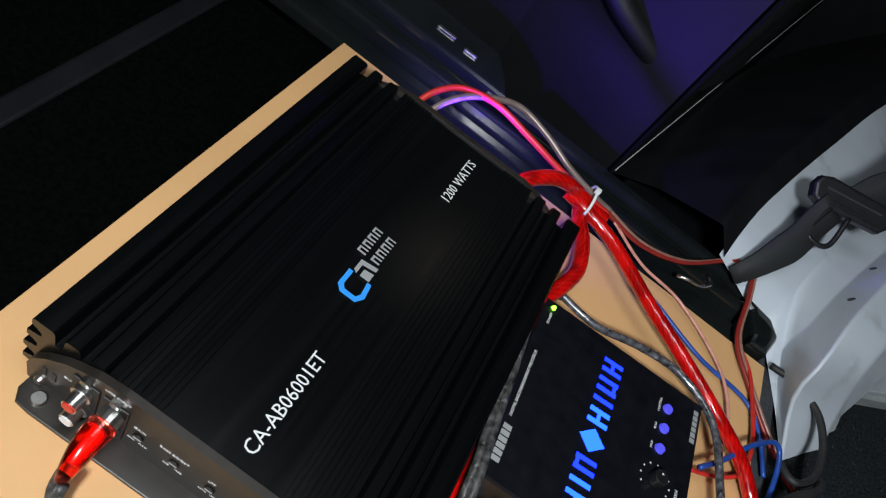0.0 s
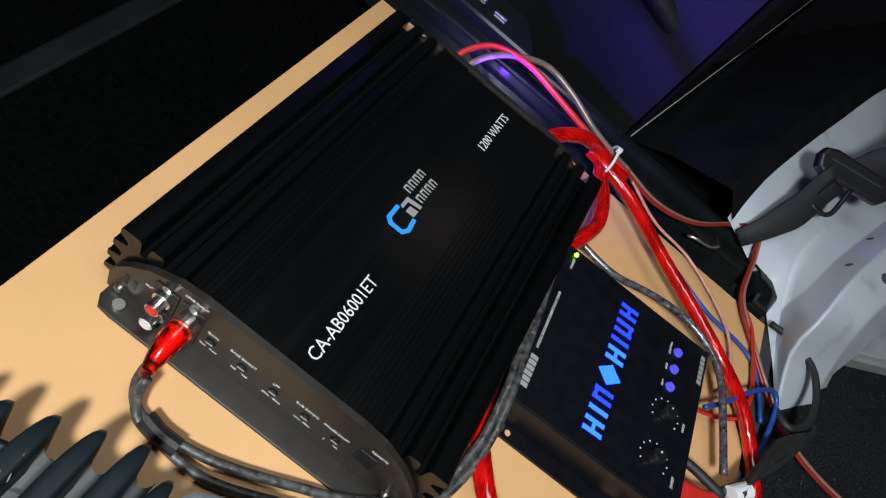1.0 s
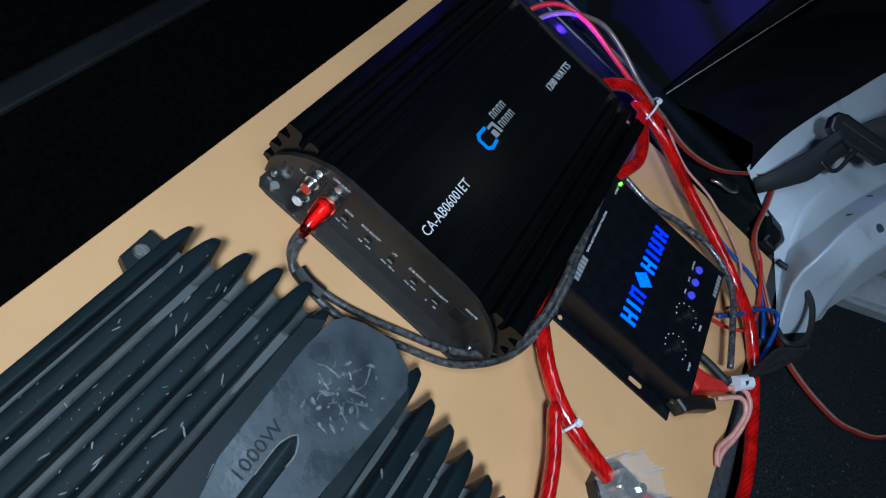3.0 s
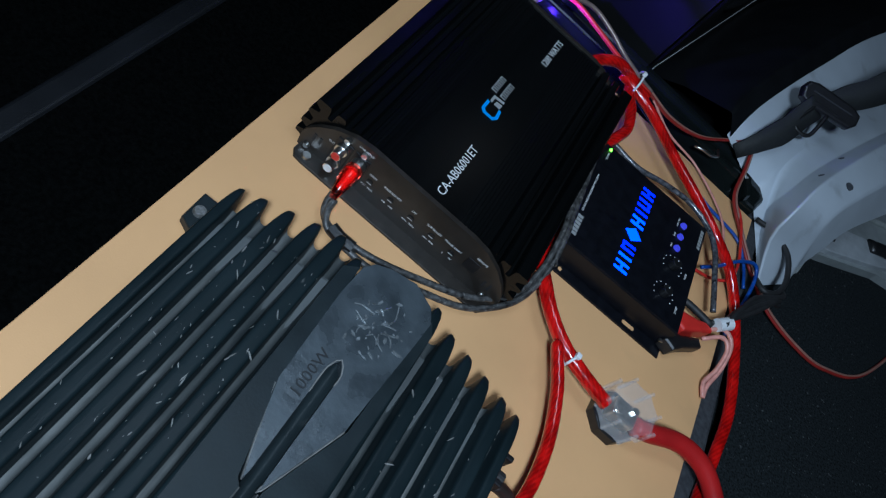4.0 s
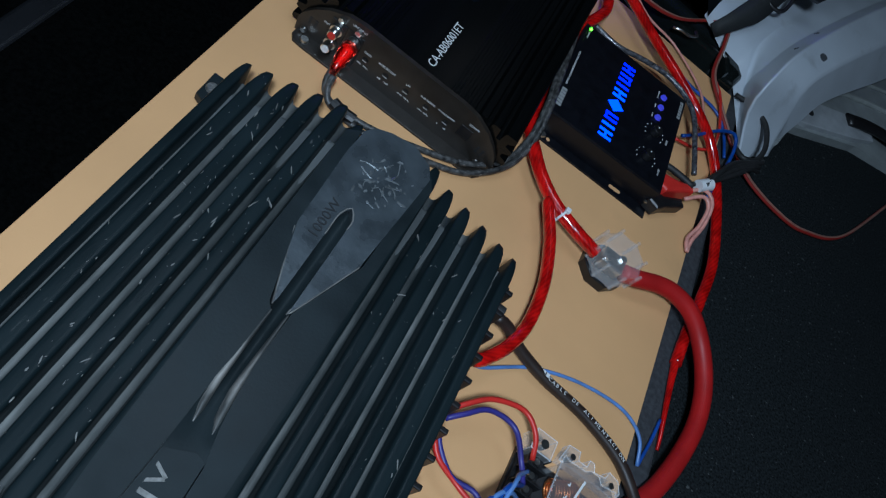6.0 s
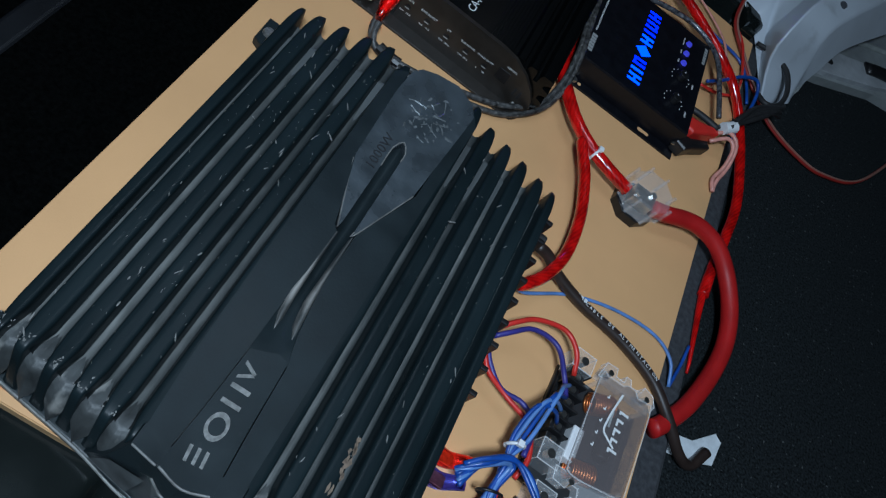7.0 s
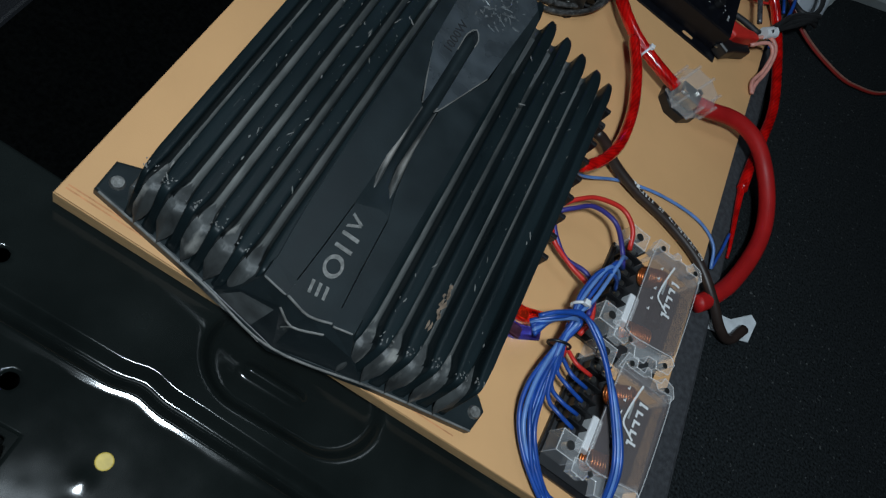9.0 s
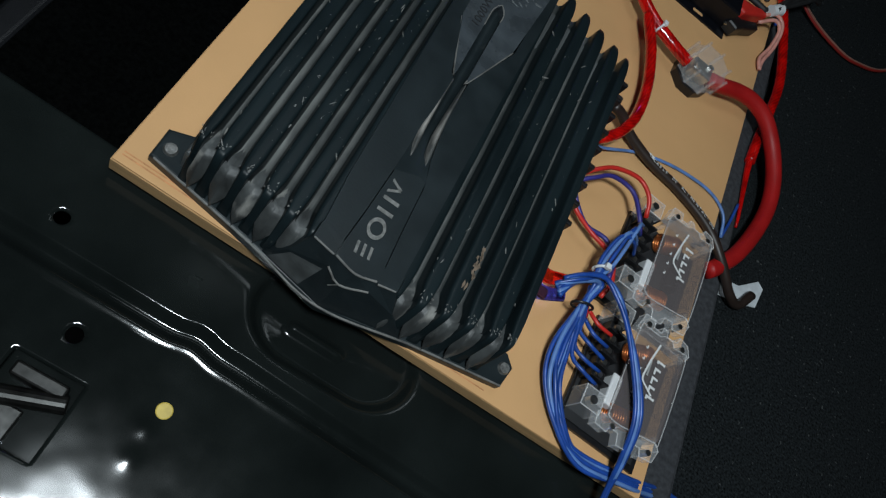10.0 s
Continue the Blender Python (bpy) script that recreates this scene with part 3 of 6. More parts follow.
part("stalk_end", tube([(0.650, 0.950, -0.002), (0.680, 0.962, 0.002), (0.715, 0.972, 0.004), (0.770, 0.975, 0.006), (0.850, 0.985, 0.010)], 0.011, 12, 0.008, flat=0.5), PLASTIC, bracket, "black belt stalk", smooth=True)
bm = tube([(0.600, 0.986, -0.011), (0.661, 1.025, -0.010), (0.732, 1.061, -0.010), (0.90, 1.13, -0.010)], 0.0045, 10, 0.01)
tube([(0.600, 1.030, -0.011), (0.729, 1.112, -0.010), (0.92, 1.20, -0.010)], 0.0035, 10, 0.01, bm=bm)
structure("trim_17", bm, material("grey_floor_rib", (0.27, 0.29, 0.28), 0.4, vary=0.15, scale=60), "pressed ribs in the grey floor", "trim", smooth=True)
PRINT_WORN = material("worn_silver_name", (0.21, 0.21, 0.20), 0.45, metal=0.3, vary=0.4, scale=300)
EMBLEM = material("worn_emblem", (0.215, 0.235, 0.245), 0.26, metal=0.5, vary=0.5, scale=200)

# ---------- large finned amplifier ----------
def finned_amplifier():
    amp = thing("finned_amplifier", (0.16, 0.16, 0.0), "scuffed black cast amplifier with long fins on the board", "amplifier")
    T = 0.058
    base = [(0.0180, 0.0128), (0.101, -0.001), (0.160, -0.013), (0.233, 0.001), (0.307, 0.012), (0.311, 0.030), (0.303, 0.038), (0.288, 0.043),
            (0.288, 0.318), (0.300, 0.322), (0.303, 0.340), (0.280, 0.345), (0.230, 0.352), (0.160, 0.358), (0.090, 0.348), (0.050, 0.338), (0.019, 0.337), (0.020, 0.312), (0.033, 0.306),
            (0.033, 0.042), (0.0172, 0.036)]
    part("base_plate", slab(base, 0.0, 0.009, 0.002, 3), PLATEAU, amp)
    screw = material("scratched_screw", (0.25, 0.25, 0.24), 0.45, metal=0.7, vary=0.4, scale=400, bump=0.4, bump_scale=500)
    for x, y in ((0.0265, 0.0235), (0.0265, 0.322), (0.3035, 0.0255)):
        part("screw_head", rod((x, y, 0.0085), (x, y, 0.0115), 0.0052, 0.0040, 20), screw, amp, "scratched screw head")
    # core under the fins
    core = [(0.037, 0.018), (0.100, 0.008), (0.160, -0.004), (0.230, 0.007), (0.284, 0.018), (0.284, 0.316), (0.230, 0.332), (0.160, 0.342), (0.095, 0.328), (0.037, 0.312)]
    part("heat_sink_body", slab(core, 0.009, 0.0315, 0.003), DUSTY_PALE, amp)
    # fins: each a long crest; the front ends join into one steep wall, the rear ends are slanting tongues

    def fin(x, yf, yb, front, rear, half=0.0090, top=T):
        bm = bmesh.new()
        yb += 0.007
        rows = [(yf - 0.0095, 0.0095, 0.008, 0.50, front), (yf - 0.0078, 0.0200, 0.012, 0.50, front), (yf - 0.0042, 0.0400, 0.022, 0.52, front), (yf - 0.0010, 0.0535, 0.030, 0.55, front), (yf + 0.0008, top - 0.0014, 0.034, 0.58, front), (yf + 0.0035, top - 0.0002, 0.0365, 0.66, front), (yf + 0.010, top, 0.039, 0.84, front), (yf + 0.020, top, 0.040, 1.0, front), (yf + 0.08, top, 0.040, 1.0, 0),
                (yb - 0.05, top, 0.040, 1.0, 0), (yb - 0.014, top - 0.0002, 0.0395, 1.0, rear), (yb - 0.007, top - 0.001, 0.036, 0.94, rear), (yb, top - 0.0022, 0.030, 0.80, rear), (yb + 0.0055, top - 0.0045, 0.022, 0.60, rear), (yb + 0.0095, top - 0.0085, 0.014, 0.36, rear), (yb + 0.0112, top - 0.020, 0.009, 0.22, rear)]
        prof = ((1.0, 0.0), (0.94, 0.015), (0.85, 0.07), (0.75, 0.20), (0.67, 0.45), (0.615, 0.74), (0.565, 0.90), (0.50, 0.97), (0.40, 0.998), (0.18, 1.0))
        prof = [(-u, w) for u, w in prof] + [(u, w) for u, w in reversed(prof)]
        vs = []
        for y, h, low, k, slant in rows:
            vs.append([bm.verts.new((x + u * half * k, y + slant * u * half * k, low + (h - low) * w)) for u, w in prof])
        for a, b in zip(vs, vs[1:]):
            for i in range(len(prof) - 1):
                bm.faces.new((a[i], a[i + 1], b[i + 1], b[i]))
        bm.faces.new(vs[0])
        bm.faces.new(vs[-1])
        return bm

    def ends(x):
        """Where the fins end: front, rear, and the slant of both."""
        if x < 0.162:
            return 0.019 - 0.135 * (x - 0.0455), 0.312 + 0.345 * (x - 0.0455), -0.135, 0.345
        return 0.008 + 0.165 * (x - 0.206), 0.332 - 0.235 * (x - 0.206), 0.165, -0.30

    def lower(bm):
        """The casting falls towards its rear, shifted along view lines to fit the camera."""
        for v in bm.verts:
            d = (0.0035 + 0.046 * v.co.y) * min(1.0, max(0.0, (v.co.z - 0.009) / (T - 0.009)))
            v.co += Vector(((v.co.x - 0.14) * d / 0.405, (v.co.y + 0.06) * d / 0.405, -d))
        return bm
    FINS = [0.0432] + [0.0575 + 0.018 * i for i in range(4)] + [0.1292, 0.1948] + [0.2125 + 0.018 * i for i in range(4)] + [0.2810]
    for x in FINS:
        yf, yb, fs, rs = ends(x)
        inner = 0.12 < x < 0.20
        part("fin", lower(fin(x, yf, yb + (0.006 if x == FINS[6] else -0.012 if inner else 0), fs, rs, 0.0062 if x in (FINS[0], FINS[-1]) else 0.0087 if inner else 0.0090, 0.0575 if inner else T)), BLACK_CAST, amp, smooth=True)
    # flutes between the fins: grey dust and a painted lit streak on their floors, scuffed leaf-shaped facets at their
    # front ends
    FLUTES = [0.0485 + 0.018 * i for i in range(5)] + [0.2035 + 0.018 * i for i in range(5)]
    leaf_rng = random.Random(21)

    def flute(x, y0, y1):
        """The hollow between two fins; its width is laid out from 0 to 1 for the painted lit streak and the dust."""
        bm = bmesh.new()
        uv = bm.loops.layers.uv.new("across")
        cols = [-1, -0.86, -0.7, -0.5, -0.25, 0, 0.25, 0.5, 0.7, 0.86, 1]
        rows = []
        for i in range(25):
            y = y0 + (y1 - y0) * i / 24
            rows.append([bm.verts.new((x + k * 0.0046, y, 0.0425 + 0.0095 * abs(k) ** 3)) for k in cols])
        for i in range(24):
            for k in range(10):
                f = bm.faces.new((rows[i][k], rows[i][k + 1], rows[i + 1][k + 1], rows[i + 1][k]))
                for loop, (u, v) in zip(f.loops, ((k, i), (k + 1, i), (k + 1, i + 1), (k, i + 1))):
                    loop[uv].uv = (cols[u] / 2 + 0.5, v / 24)
        return bm

    def leaf(x, yf, slant):
        """A pointed leaf with a raised spine, standing on the front wall at the foot of a flute."""
        bm = bmesh.new()
        w0 = leaf_rng.uniform(0.0070, 0.0080)
        line = ((0.0190, 0.0445, 0.0008, 0.0), (0.0110, 0.0468, 0.0030, 0.0), (0.0045, 0.0478, 0.0046, 0.0), (-0.0004, 0.0450, 0.0058, 0.0002), (-0.0038, 0.0370, w0 * 0.86, 0.0004), (-0.0066, 0.0260, w0 * 0.80, 0.0006), (-0.0090, 0.0160, 0.0032, 0.0008), (-0.0104, 0.0096, 0.0003, 0.0006))
        lean = leaf_rng.uniform(-0.0010, 0.0010)
        fine = [[float(np.interp(i / 3, range(8), [p[c] for p in line])) for c in range(4)] for i in range(22)]
        for half in ((-1, -0.6, -0.25, 0), (0, 0.25, 0.6, 1)):
            rows = [[bm.verts.new((x + k * w + lean * (1 - abs(k)), yf + dy - out + slant * k * w + 0.0026 * abs(k) ** 1.5 - 0.0014, z)) for k in half] for dy, z, w, out in fine]
            for a, b in zip(rows, rows[1:]):
                for k in range(3):
                    bm.faces.new((a[k], a[k + 1], b[k + 1], b[k]))
        return bm
    for x in FLUTES:
        yf, yb, fs, rs = ends(x)
        part("flute", lower(flute(x, yf + 0.004, yb + 0.002)), VALLEY, amp, "black flute with grey dust and a painted lit streak", smooth=True)
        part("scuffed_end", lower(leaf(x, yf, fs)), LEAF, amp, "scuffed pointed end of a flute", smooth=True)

    # middle plateau, falling to the rear: two outer strips, the name bar, the long slit and the grey plate
    def fall(bm, front=0.0575, slope=0.052, thick=0.0275):
        for v in bm.verts:
            v.co.z = front - slope * v.co.y - thick * (1 - v.co.z)
        return bm
    strip = [(0.1315, 0.007), (0.1462, 0.004), (0.1495, 0.045), (0.1516, 0.082), (0.1525, 0.108), (0.1530, 0.128), (0.1545, 0.150), (0.1555, 0.186), (0.1520, 0.190), (0.1400, 0.236), (0.1360, 0.250), (0.1345, 0.300), (0.1330, 0.352), (0.1230, 0.344), (0.1250, 0.200), (0.1280, 0.060)]
    part("plateau_strip", fall(slab(strip, 0.0, 1.0, 0.0)), PLATEAU, amp)
    strip = [(0.1800, 0.003), (0.1925, 0.006), (0.1945, 0.100), (0.1975, 0.220), (0.2020, 0.346), (0.1965, 0.356), (0.1925, 0.330), (0.1890, 0.250), (0.1680, 0.191), (0.1672, 0.150), (0.1690, 0.128), (0.1715, 0.108), (0.1765, 0.085), (0.1778, 0.045)]
    part("plateau_strip", fall(slab(strip, 0.0, 1.0, 0.0)), PLATEAU, amp)
    bar = [(0.1470, 0.0042), (0.1640, 0.0005), (0.1791, 0.0045), (0.1770, 0.045), (0.1757, 0.088), (0.1690, 0.0905), (0.1610, 0.0870), (0.1523, 0.0835), (0.1502, 0.045)]
    part("name_bar", fall(slab(bar, 0.0, 1.0, 0.0), 0.0580), PLATEAU, amp)
    # the hollow behind the name bar, falling into the slit
    bm = bmesh.new()
    rows = [[bm.verts.new((x0 + (x1 - x0) * k / 6, y, z - dip * math.sin(math.pi * k / 6))) for k in range(7)] for x0, x1, y, z, dip in
            ((0.1520, 0.1758, 0.083, 0.0528, 0.000), (0.1516, 0.1760, 0.092, 0.0524, 0.0012), (0.1520, 0.1745, 0.102, 0.0515, 0.0035), (0.1525, 0.1720, 0.114, 0.0505, 0.0065), (0.1535, 0.1690, 0.132, 0.0490, 0.0090), (0.1550, 0.1674, 0.160, 0.0460, 0.0100), (0.1554, 0.1672, 0.200, 0.0430, 0.0080), (0.1552, 0.1668, 0.275, 0.0390, 0.0050), (0.1585, 0.1635, 0.287, 0.0385, 0.0030))]
    for p, q in zip(rows, rows[1:]):
        for k in range(6):
            bm.faces.new((p[k], p[k + 1], q[k + 1], q[k]))
    part("slit_floor", bm, PLATEAU, amp, smooth=True)
    # worn ridges on both sides of the slit

    def ridge(line):
        bm = bmesh.new()
        rows = [[bm.verts.new((x + u * w, y, z + dz)) for u, dz in ((-1, -0.006), (-0.55, -0.0012), (0, 0.0), (0.55, -0.0012), (1, -0.006))] for x, y, z, w in line]
        for p, q in zip(rows, rows[1:]):
            for k in range(4):
                bm.faces.new((p[k], p[k + 1], q[k + 1], q[k]))
        return bm
    part("ridge", ridge([(0.1575, 0.104, 0.0490, 0.0008), (0.1560, 0.114, 0.0522, 0.0026), (0.1545, 0.130, 0.0522, 0.0030), (0.1550, 0.150, 0.0500, 0.0022), (0.1562, 0.186, 0.0475, 0.0010)]), RIDGE, amp, "worn raised ridge", smooth=True)
    part("ridge", ridge([(0.1705, 0.102, 0.0490, 0.0008), (0.1685, 0.113, 0.0522, 0.0026), (0.1665, 0.130, 0.0522, 0.0030), (0.1664, 0.153, 0.0498, 0.0022), (0.1670, 0.189, 0.0470, 0.0010)]), RIDGE, amp, "worn raised ridge", smooth=True)
    # sloping nose below the name bar, with a notch under the bar's edge
    nose = bmesh.new()
    a = [nose.verts.new(p) for p in ((0.1300, 0.007, 0.0565), (0.1470, 0.0035, 0.0570), (0.1640, -0.0002, 0.0575), (0.1785, 0.0038, 0.0570), (0.1935, 0.006, 0.0565))]
    b = [nose.verts.new(p) for p in ((0.1230, 0.000, 0.034), (0.1485, -0.0010, 0.0480), (0.1605, -0.0060, 0.0440), (0.1790, -0.0010, 0.0480), (0.2030, 0.001, 0.034))]
    c = [nose.verts.new(p) for p in ((0.110, -0.001, 0.008), (0.140, -0.0075, 0.008), (0.1610, -0.012, 0.008), (0.190, -0.006, 0.008), (0.222, 0.000, 0.008))]
    for u, v in ((a, b), (b, c)):
        for i in range(4):
            nose.faces.new((u[i], u[i + 1], v[i + 1], v[i]))
    got = bmesh.ops.extrude_face_region(nose, geom=nose.faces[:])
    for v in got["geom"]:
        if isinstance(v, bmesh.types.BMVert):
            v.co.y += 0.012
    part("nose", nose, PLATEAU, amp)
    # paler grey patch over one side of the nose
    nose_patch = bmesh.new()
    corners = [Vector(p) for p in ((0.1250, -0.0008, 0.0350), (0.1465, -0.0028, 0.0450), (0.1415, -0.0078, 0.0130), (0.1145, -0.0022, 0.0130))]
    grid = [[nose_patch.verts.new(corners[0].lerp(corners[1], u / 5).lerp(corners[3].lerp(corners[2], u / 5), v / 5) + Vector((0, -0.0009, 0.0002))) for u in range(6)] for v in range(6)]
    for p, q in zip(grid, grid[1:]):
        for k in range(5):
            nose_patch.faces.new((p[k], p[k + 1], q[k + 1], q[k]))
    part("pale_facet", nose_patch, DUSTY_PALE, amp, "paler grey nose facet")
    bm = tube([(0.1305, 0.0065, 0.0568), (0.1465, 0.0034, 0.0574)], 0.0007, 6)
    tube([(0.1480, 0.0037, 0.0578), (0.1640, -0.0001, 0.0580), (0.1785, 0.0038, 0.0578)], 0.0008, 6, bm=bm)
    tube([(0.1800, 0.0030, 0.0572), (0.1925, 0.0056, 0.0570)], 0.0007, 6, bm=bm)
    tube([(0.1485, -0.0012, 0.0480), (0.1605, -0.0062, 0.0440), (0.1790, -0.0012, 0.0480)], 0.0008, 6, bm=bm)
    tube([(0.1605, -0.0062, 0.0440), (0.1560, -0.0070, 0.0360)], 0.0005, 6, bm=bm)
    tube([(0.0215, 0.0125, 0.0086), (0.101, -0.0008, 0.0088), (0.160, -0.0125, 0.0088), (0.233, 0.0012, 0.0088), (0.3065, 0.0125, 0.0086)], 0.0009, 6, bm=bm)
    part("worn_edge", bm, WORN_AND_GLINT, amp, "bare metal showing at worn edges")
    # grey plate with its slot, let in behind the slit
    plate = [(0.1345, 0.352), (0.1330, 0.325), (0.1362, 0.246), (0.1420, 0.228), (0.1545, 0.190), (0.1555, 0.196), (0.1555, 0.276), (0.1605, 0.2855), (0.1660, 0.277), (0.1660, 0.194), (0.1672, 0.192), (0.1875, 0.249), (0.1945, 0.330), (0.1960, 0.352), (0.1900, 0.363), (0.1720, 0.371), (0.1520, 0.367), (0.1400, 0.361)]
    gp = part("grey_plate", fall(slab(plate, 0.0, 1.0, 0.0), 0.0503, 0.025, 0.012), GREY_PLATE, amp, "scratched grey plate with a slot")

    def on_plate(x, y, up=0.0002):
        return (x, y, 0.0503 - 0.025 * y + up)
    # pale beads paint the highlight along the edges of plate and slot
    bm = tube([on_plate(0.1555, 0.255), on_plate(0.1556, 0.276), on_plate(0.1605, 0.2855, 0.0004), on_plate(0.1659, 0.277), on_plate(0.1659, 0.268)], 0.0006, 6)
    tube([on_plate(x, y) for x, y in plate[2:5]], 0.0006, 5, 0.003, bm=bm)
    tube([on_plate(x, y) for x, y in plate[9:12]], 0.0006, 5, 0.003, bm=bm)
    part("edge_glint", bm, WORN_AND_GLINT, gp)
    # the star: broken, melted-looking rays and blotches of bare metal
    rng = random.Random(4)
    bm = bmesh.new()
    for k in range(7):
        a = 0.4 + 2 * math.pi * k / 7 + rng.uniform(-0.15, 0.15)
        r0, r1 = rng.uniform(0.005, 0.009), rng.uniform(0.014, 0.024)
        for side_of in (-1, 1):
            line = []
            for j in range(4):
                r, h = r0 + (r1 - r0) * j / 3, a + side_of * 0.6 * (1 - j / 3)
                line.append(on_plate(0.166 + r * math.cos(h) + rng.uniform(-0.0009, 0.0009), 0.322 + 1.1 * r * math.sin(h) + rng.uniform(-0.0009, 0.0009)))
            tube(line[:rng.choice((2, 3, 4))], rng.uniform(0.0004, 0.0008), 5, 0.002, bm=bm)
    for k in range(34):
        a, d = rng.uniform(0, 6.28), rng.uniform(0.002, 0.025)
        cx, cy = 0.166 + d * math.cos(a), 0.322 + 1.1 * d * math.sin(a)
        l, w, t = rng.uniform(0.0008, 0.0034), rng.uniform(0.0004, 0.0013), rng.uniform(0, 3.1)
        pts = []
        for j in range(7):
            h, r = 2 * math.pi * j / 7, rng.uniform(0.6, 1.2)
            u, v = l * r * math.cos(h), w * r * math.sin(h)
            pts.append((cx + u * math.cos(t) - v * math.sin(t), cy + u * math.sin(t) + v * math.cos(t)))
        z = 0.0503 - 0.025 * cy
        slab(pts, z - 0.0005, z + rng.uniform(0.0002, 0.0006), 0.0, 1, bm)
    tagged(part("embossed_emblem", bm, EMBLEM, gp, "worn embossed star emblem"), kind="stuff")
    words("1000W", 0.0108, frame_at(on_plate(0.1525, 0.2465, 0.0003), (0, 1, -0.025), (-1, 0, 0)), PRINT_DARK, gp, depth=0.0001, stretch=1.15)
    # name: four plain embossed shapes

    def name_shape(boxes):
        bm = bmesh.new()
        for pts in boxes:
            slab([(x, y) for y, x in pts], 0.0, 1.0, bm=bm)
        bmesh.ops.remove_doubles(bm, verts=bm.verts, dist=1e-6)
        return fall(bm, 0.0584, 0.052, 0.0006)
    n = 24
    arcs = [[(0.0360 + ry * math.sin(2 * math.pi * i / n), 0.1615 + rx * math.cos(2 * math.pi * i / n)) for i in range(n)] for rx, ry in ((0.0063, 0.0086), (0.0045, 0.0054))]
    oval = [[arcs[0][i], arcs[0][(i + 1) % n], arcs[1][(i + 1) % n], arcs[1][i]] for i in range(n)]
    bars = [[(0.0125 + 0.0004 * k, 0.1560 + 0.0048 * k), (0.0215 + 0.0004 * k, 0.1548 + 0.0048 * k), (0.0215 + 0.0004 * k, 0.1567 + 0.0048 * k), (0.0125 + 0.0004 * k, 0.1579 + 0.0048 * k)] for k in range(3)]
    posts = [[(0.0488, 0.1550), (0.0516, 0.1550), (0.0516, 0.1670), (0.0488, 0.1670)], [(0.0588, 0.1550), (0.0616, 0.1550), (0.0616, 0.1670), (0.0588, 0.1670)]]
    wedge = [[(0.0645, 0.1550), (0.0668, 0.1550), (0.0712, 0.1622), (0.0700, 0.1640)], [(0.0745, 0.1550), (0.0768, 0.1550), (0.0722, 0.1640), (0.0704, 0.1630)]]
    for shape in [oval] + [[piece] for piece in bars + posts + wedge]:
        part("name_shape", name_shape(shape), PRINT_WORN, amp, "worn embossed name shape")
    # paint nicks
    rng = random.Random(11)
    bm = bmesh.new()

    def chip(x, y, l, w, a, z):
        """A ragged chip: l long, w wide, turned by a."""
        c, q = math.cos(a), math.sin(a)
        pts = []
        for k in range(7):
            h = 2 * math.pi * k / 7
            r = rng.uniform(0.55, 1.15)
            u, v = l * r * math.cos(h), w * r * math.sin(h)
            pts.append((x - u * q + v * c, y + u * c + v * q))
        slab(pts, z - 0.0008, z + 0.00012, 0.0, 1, bm)
    for k in range(240):
        x0 = rng.choice(FINS[1:5] * 3 + FINS[7:11])
        x = x0 + rng.choice((-0.0042, 0.0042, 0.0, 0.002)) + rng.gauss(0, 0.0007)
        y, l = rng.uniform(0.025, 0.32), rng.choice((0.0004, 0.0005, 0.0006, 0.0008, 0.0010, 0.0018, 0.0034))
        chip(x, y, l, max(0.00016, min(0.0005, l * rng.uniform(0.12, 0.4))), rng.gauss(0.1, 0.45), T)
    for x in FINS[:5] + FINS[7:]:
        yf = ends(x)[0]
        for k in range(10):
            chip(x + rng.uniform(-0.0048, 0.0048), yf + 0.0035 + abs(rng.gauss(0, 0.003)), rng.uniform(0.0003, 0.0013), rng.uniform(0.0002, 0.0006), rng.uniform(-0.9, 0.9), T)
    for k in range(46):
        x, y, a, l = rng.choice((0.139, 0.187)) + rng.gauss(0, 0.004), rng.uniform(0.02, 0.20), rng.uniform(0, 3.1), rng.choice((0.0005, 0.0008, 0.0020))
        c, q = l * math.cos(a), l * math.sin(a)
        n = rng.uniform(0.1, 0.3)
        slab([(x - c, y - q), (x + q * n, y - c * n), (x + c, y + q), (x - q * n, y + c * n)], 0.0560, 0.0567, 0.0, 1, bm) if abs(x - 0.163) > 0.018 else None
    for x, y, r in ((0.184, 0.115, 0.0028), (0.176, 0.205, 0.0012), (0.139, 0.150, 0.0012)):
        rod((x, y, 0.0560), (x, y, 0.0568), r, seg=9, bm=bm)
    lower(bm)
    tagged(part("paint_nick", bm, WORN_AND_GLINT, amp, "pale nicks in the black paint"), kind="stuff")
    bm = bmesh.new()
    for k in range(14):
        x, y = 0.2345 + rng.gauss(0, 0.0012), 0.058 + rng.gauss(0, 0.009)
        slab([(x + rng.uniform(0.0006, 0.0016) * math.cos(w), y + rng.uniform(0.001, 0.004) * math.sin(w)) for w in (0, 0.9, 1.8, 2.7, 3.6, 4.5, 5.4)], T - 0.0010, T + 0.00016, 0.0, 1, bm)
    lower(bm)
    tagged(part("bare_patch", bm, RUSTY, amp, "tan bare patch worn through the paint"), kind="stuff")
    # terminal strip on the side
    for k in range(9):
        y = 0.312 - k * 0.0205
        part("terminal_divider", block(0.284, y - 0.0022, 0.014, 0.2965, y + 0.0022, 0.040, 0.0012), PLASTIC, amp)
        if k < 8:
            c = y - 0.0102
            scr = part("terminal_clamp", block(0.284, c - 0.0058, 0.014, 0.2935, c + 0.0058, 0.032, 0.001), GOLD if k in (2, 3, 5, 6, 7) else PLASTIC, amp)
            part("clamp_screw", rod((0.289, c, 0.0315), (0.289, c, 0.0345), 0.0035, seg=12), GOLD if k % 2 else COPPER, scr)
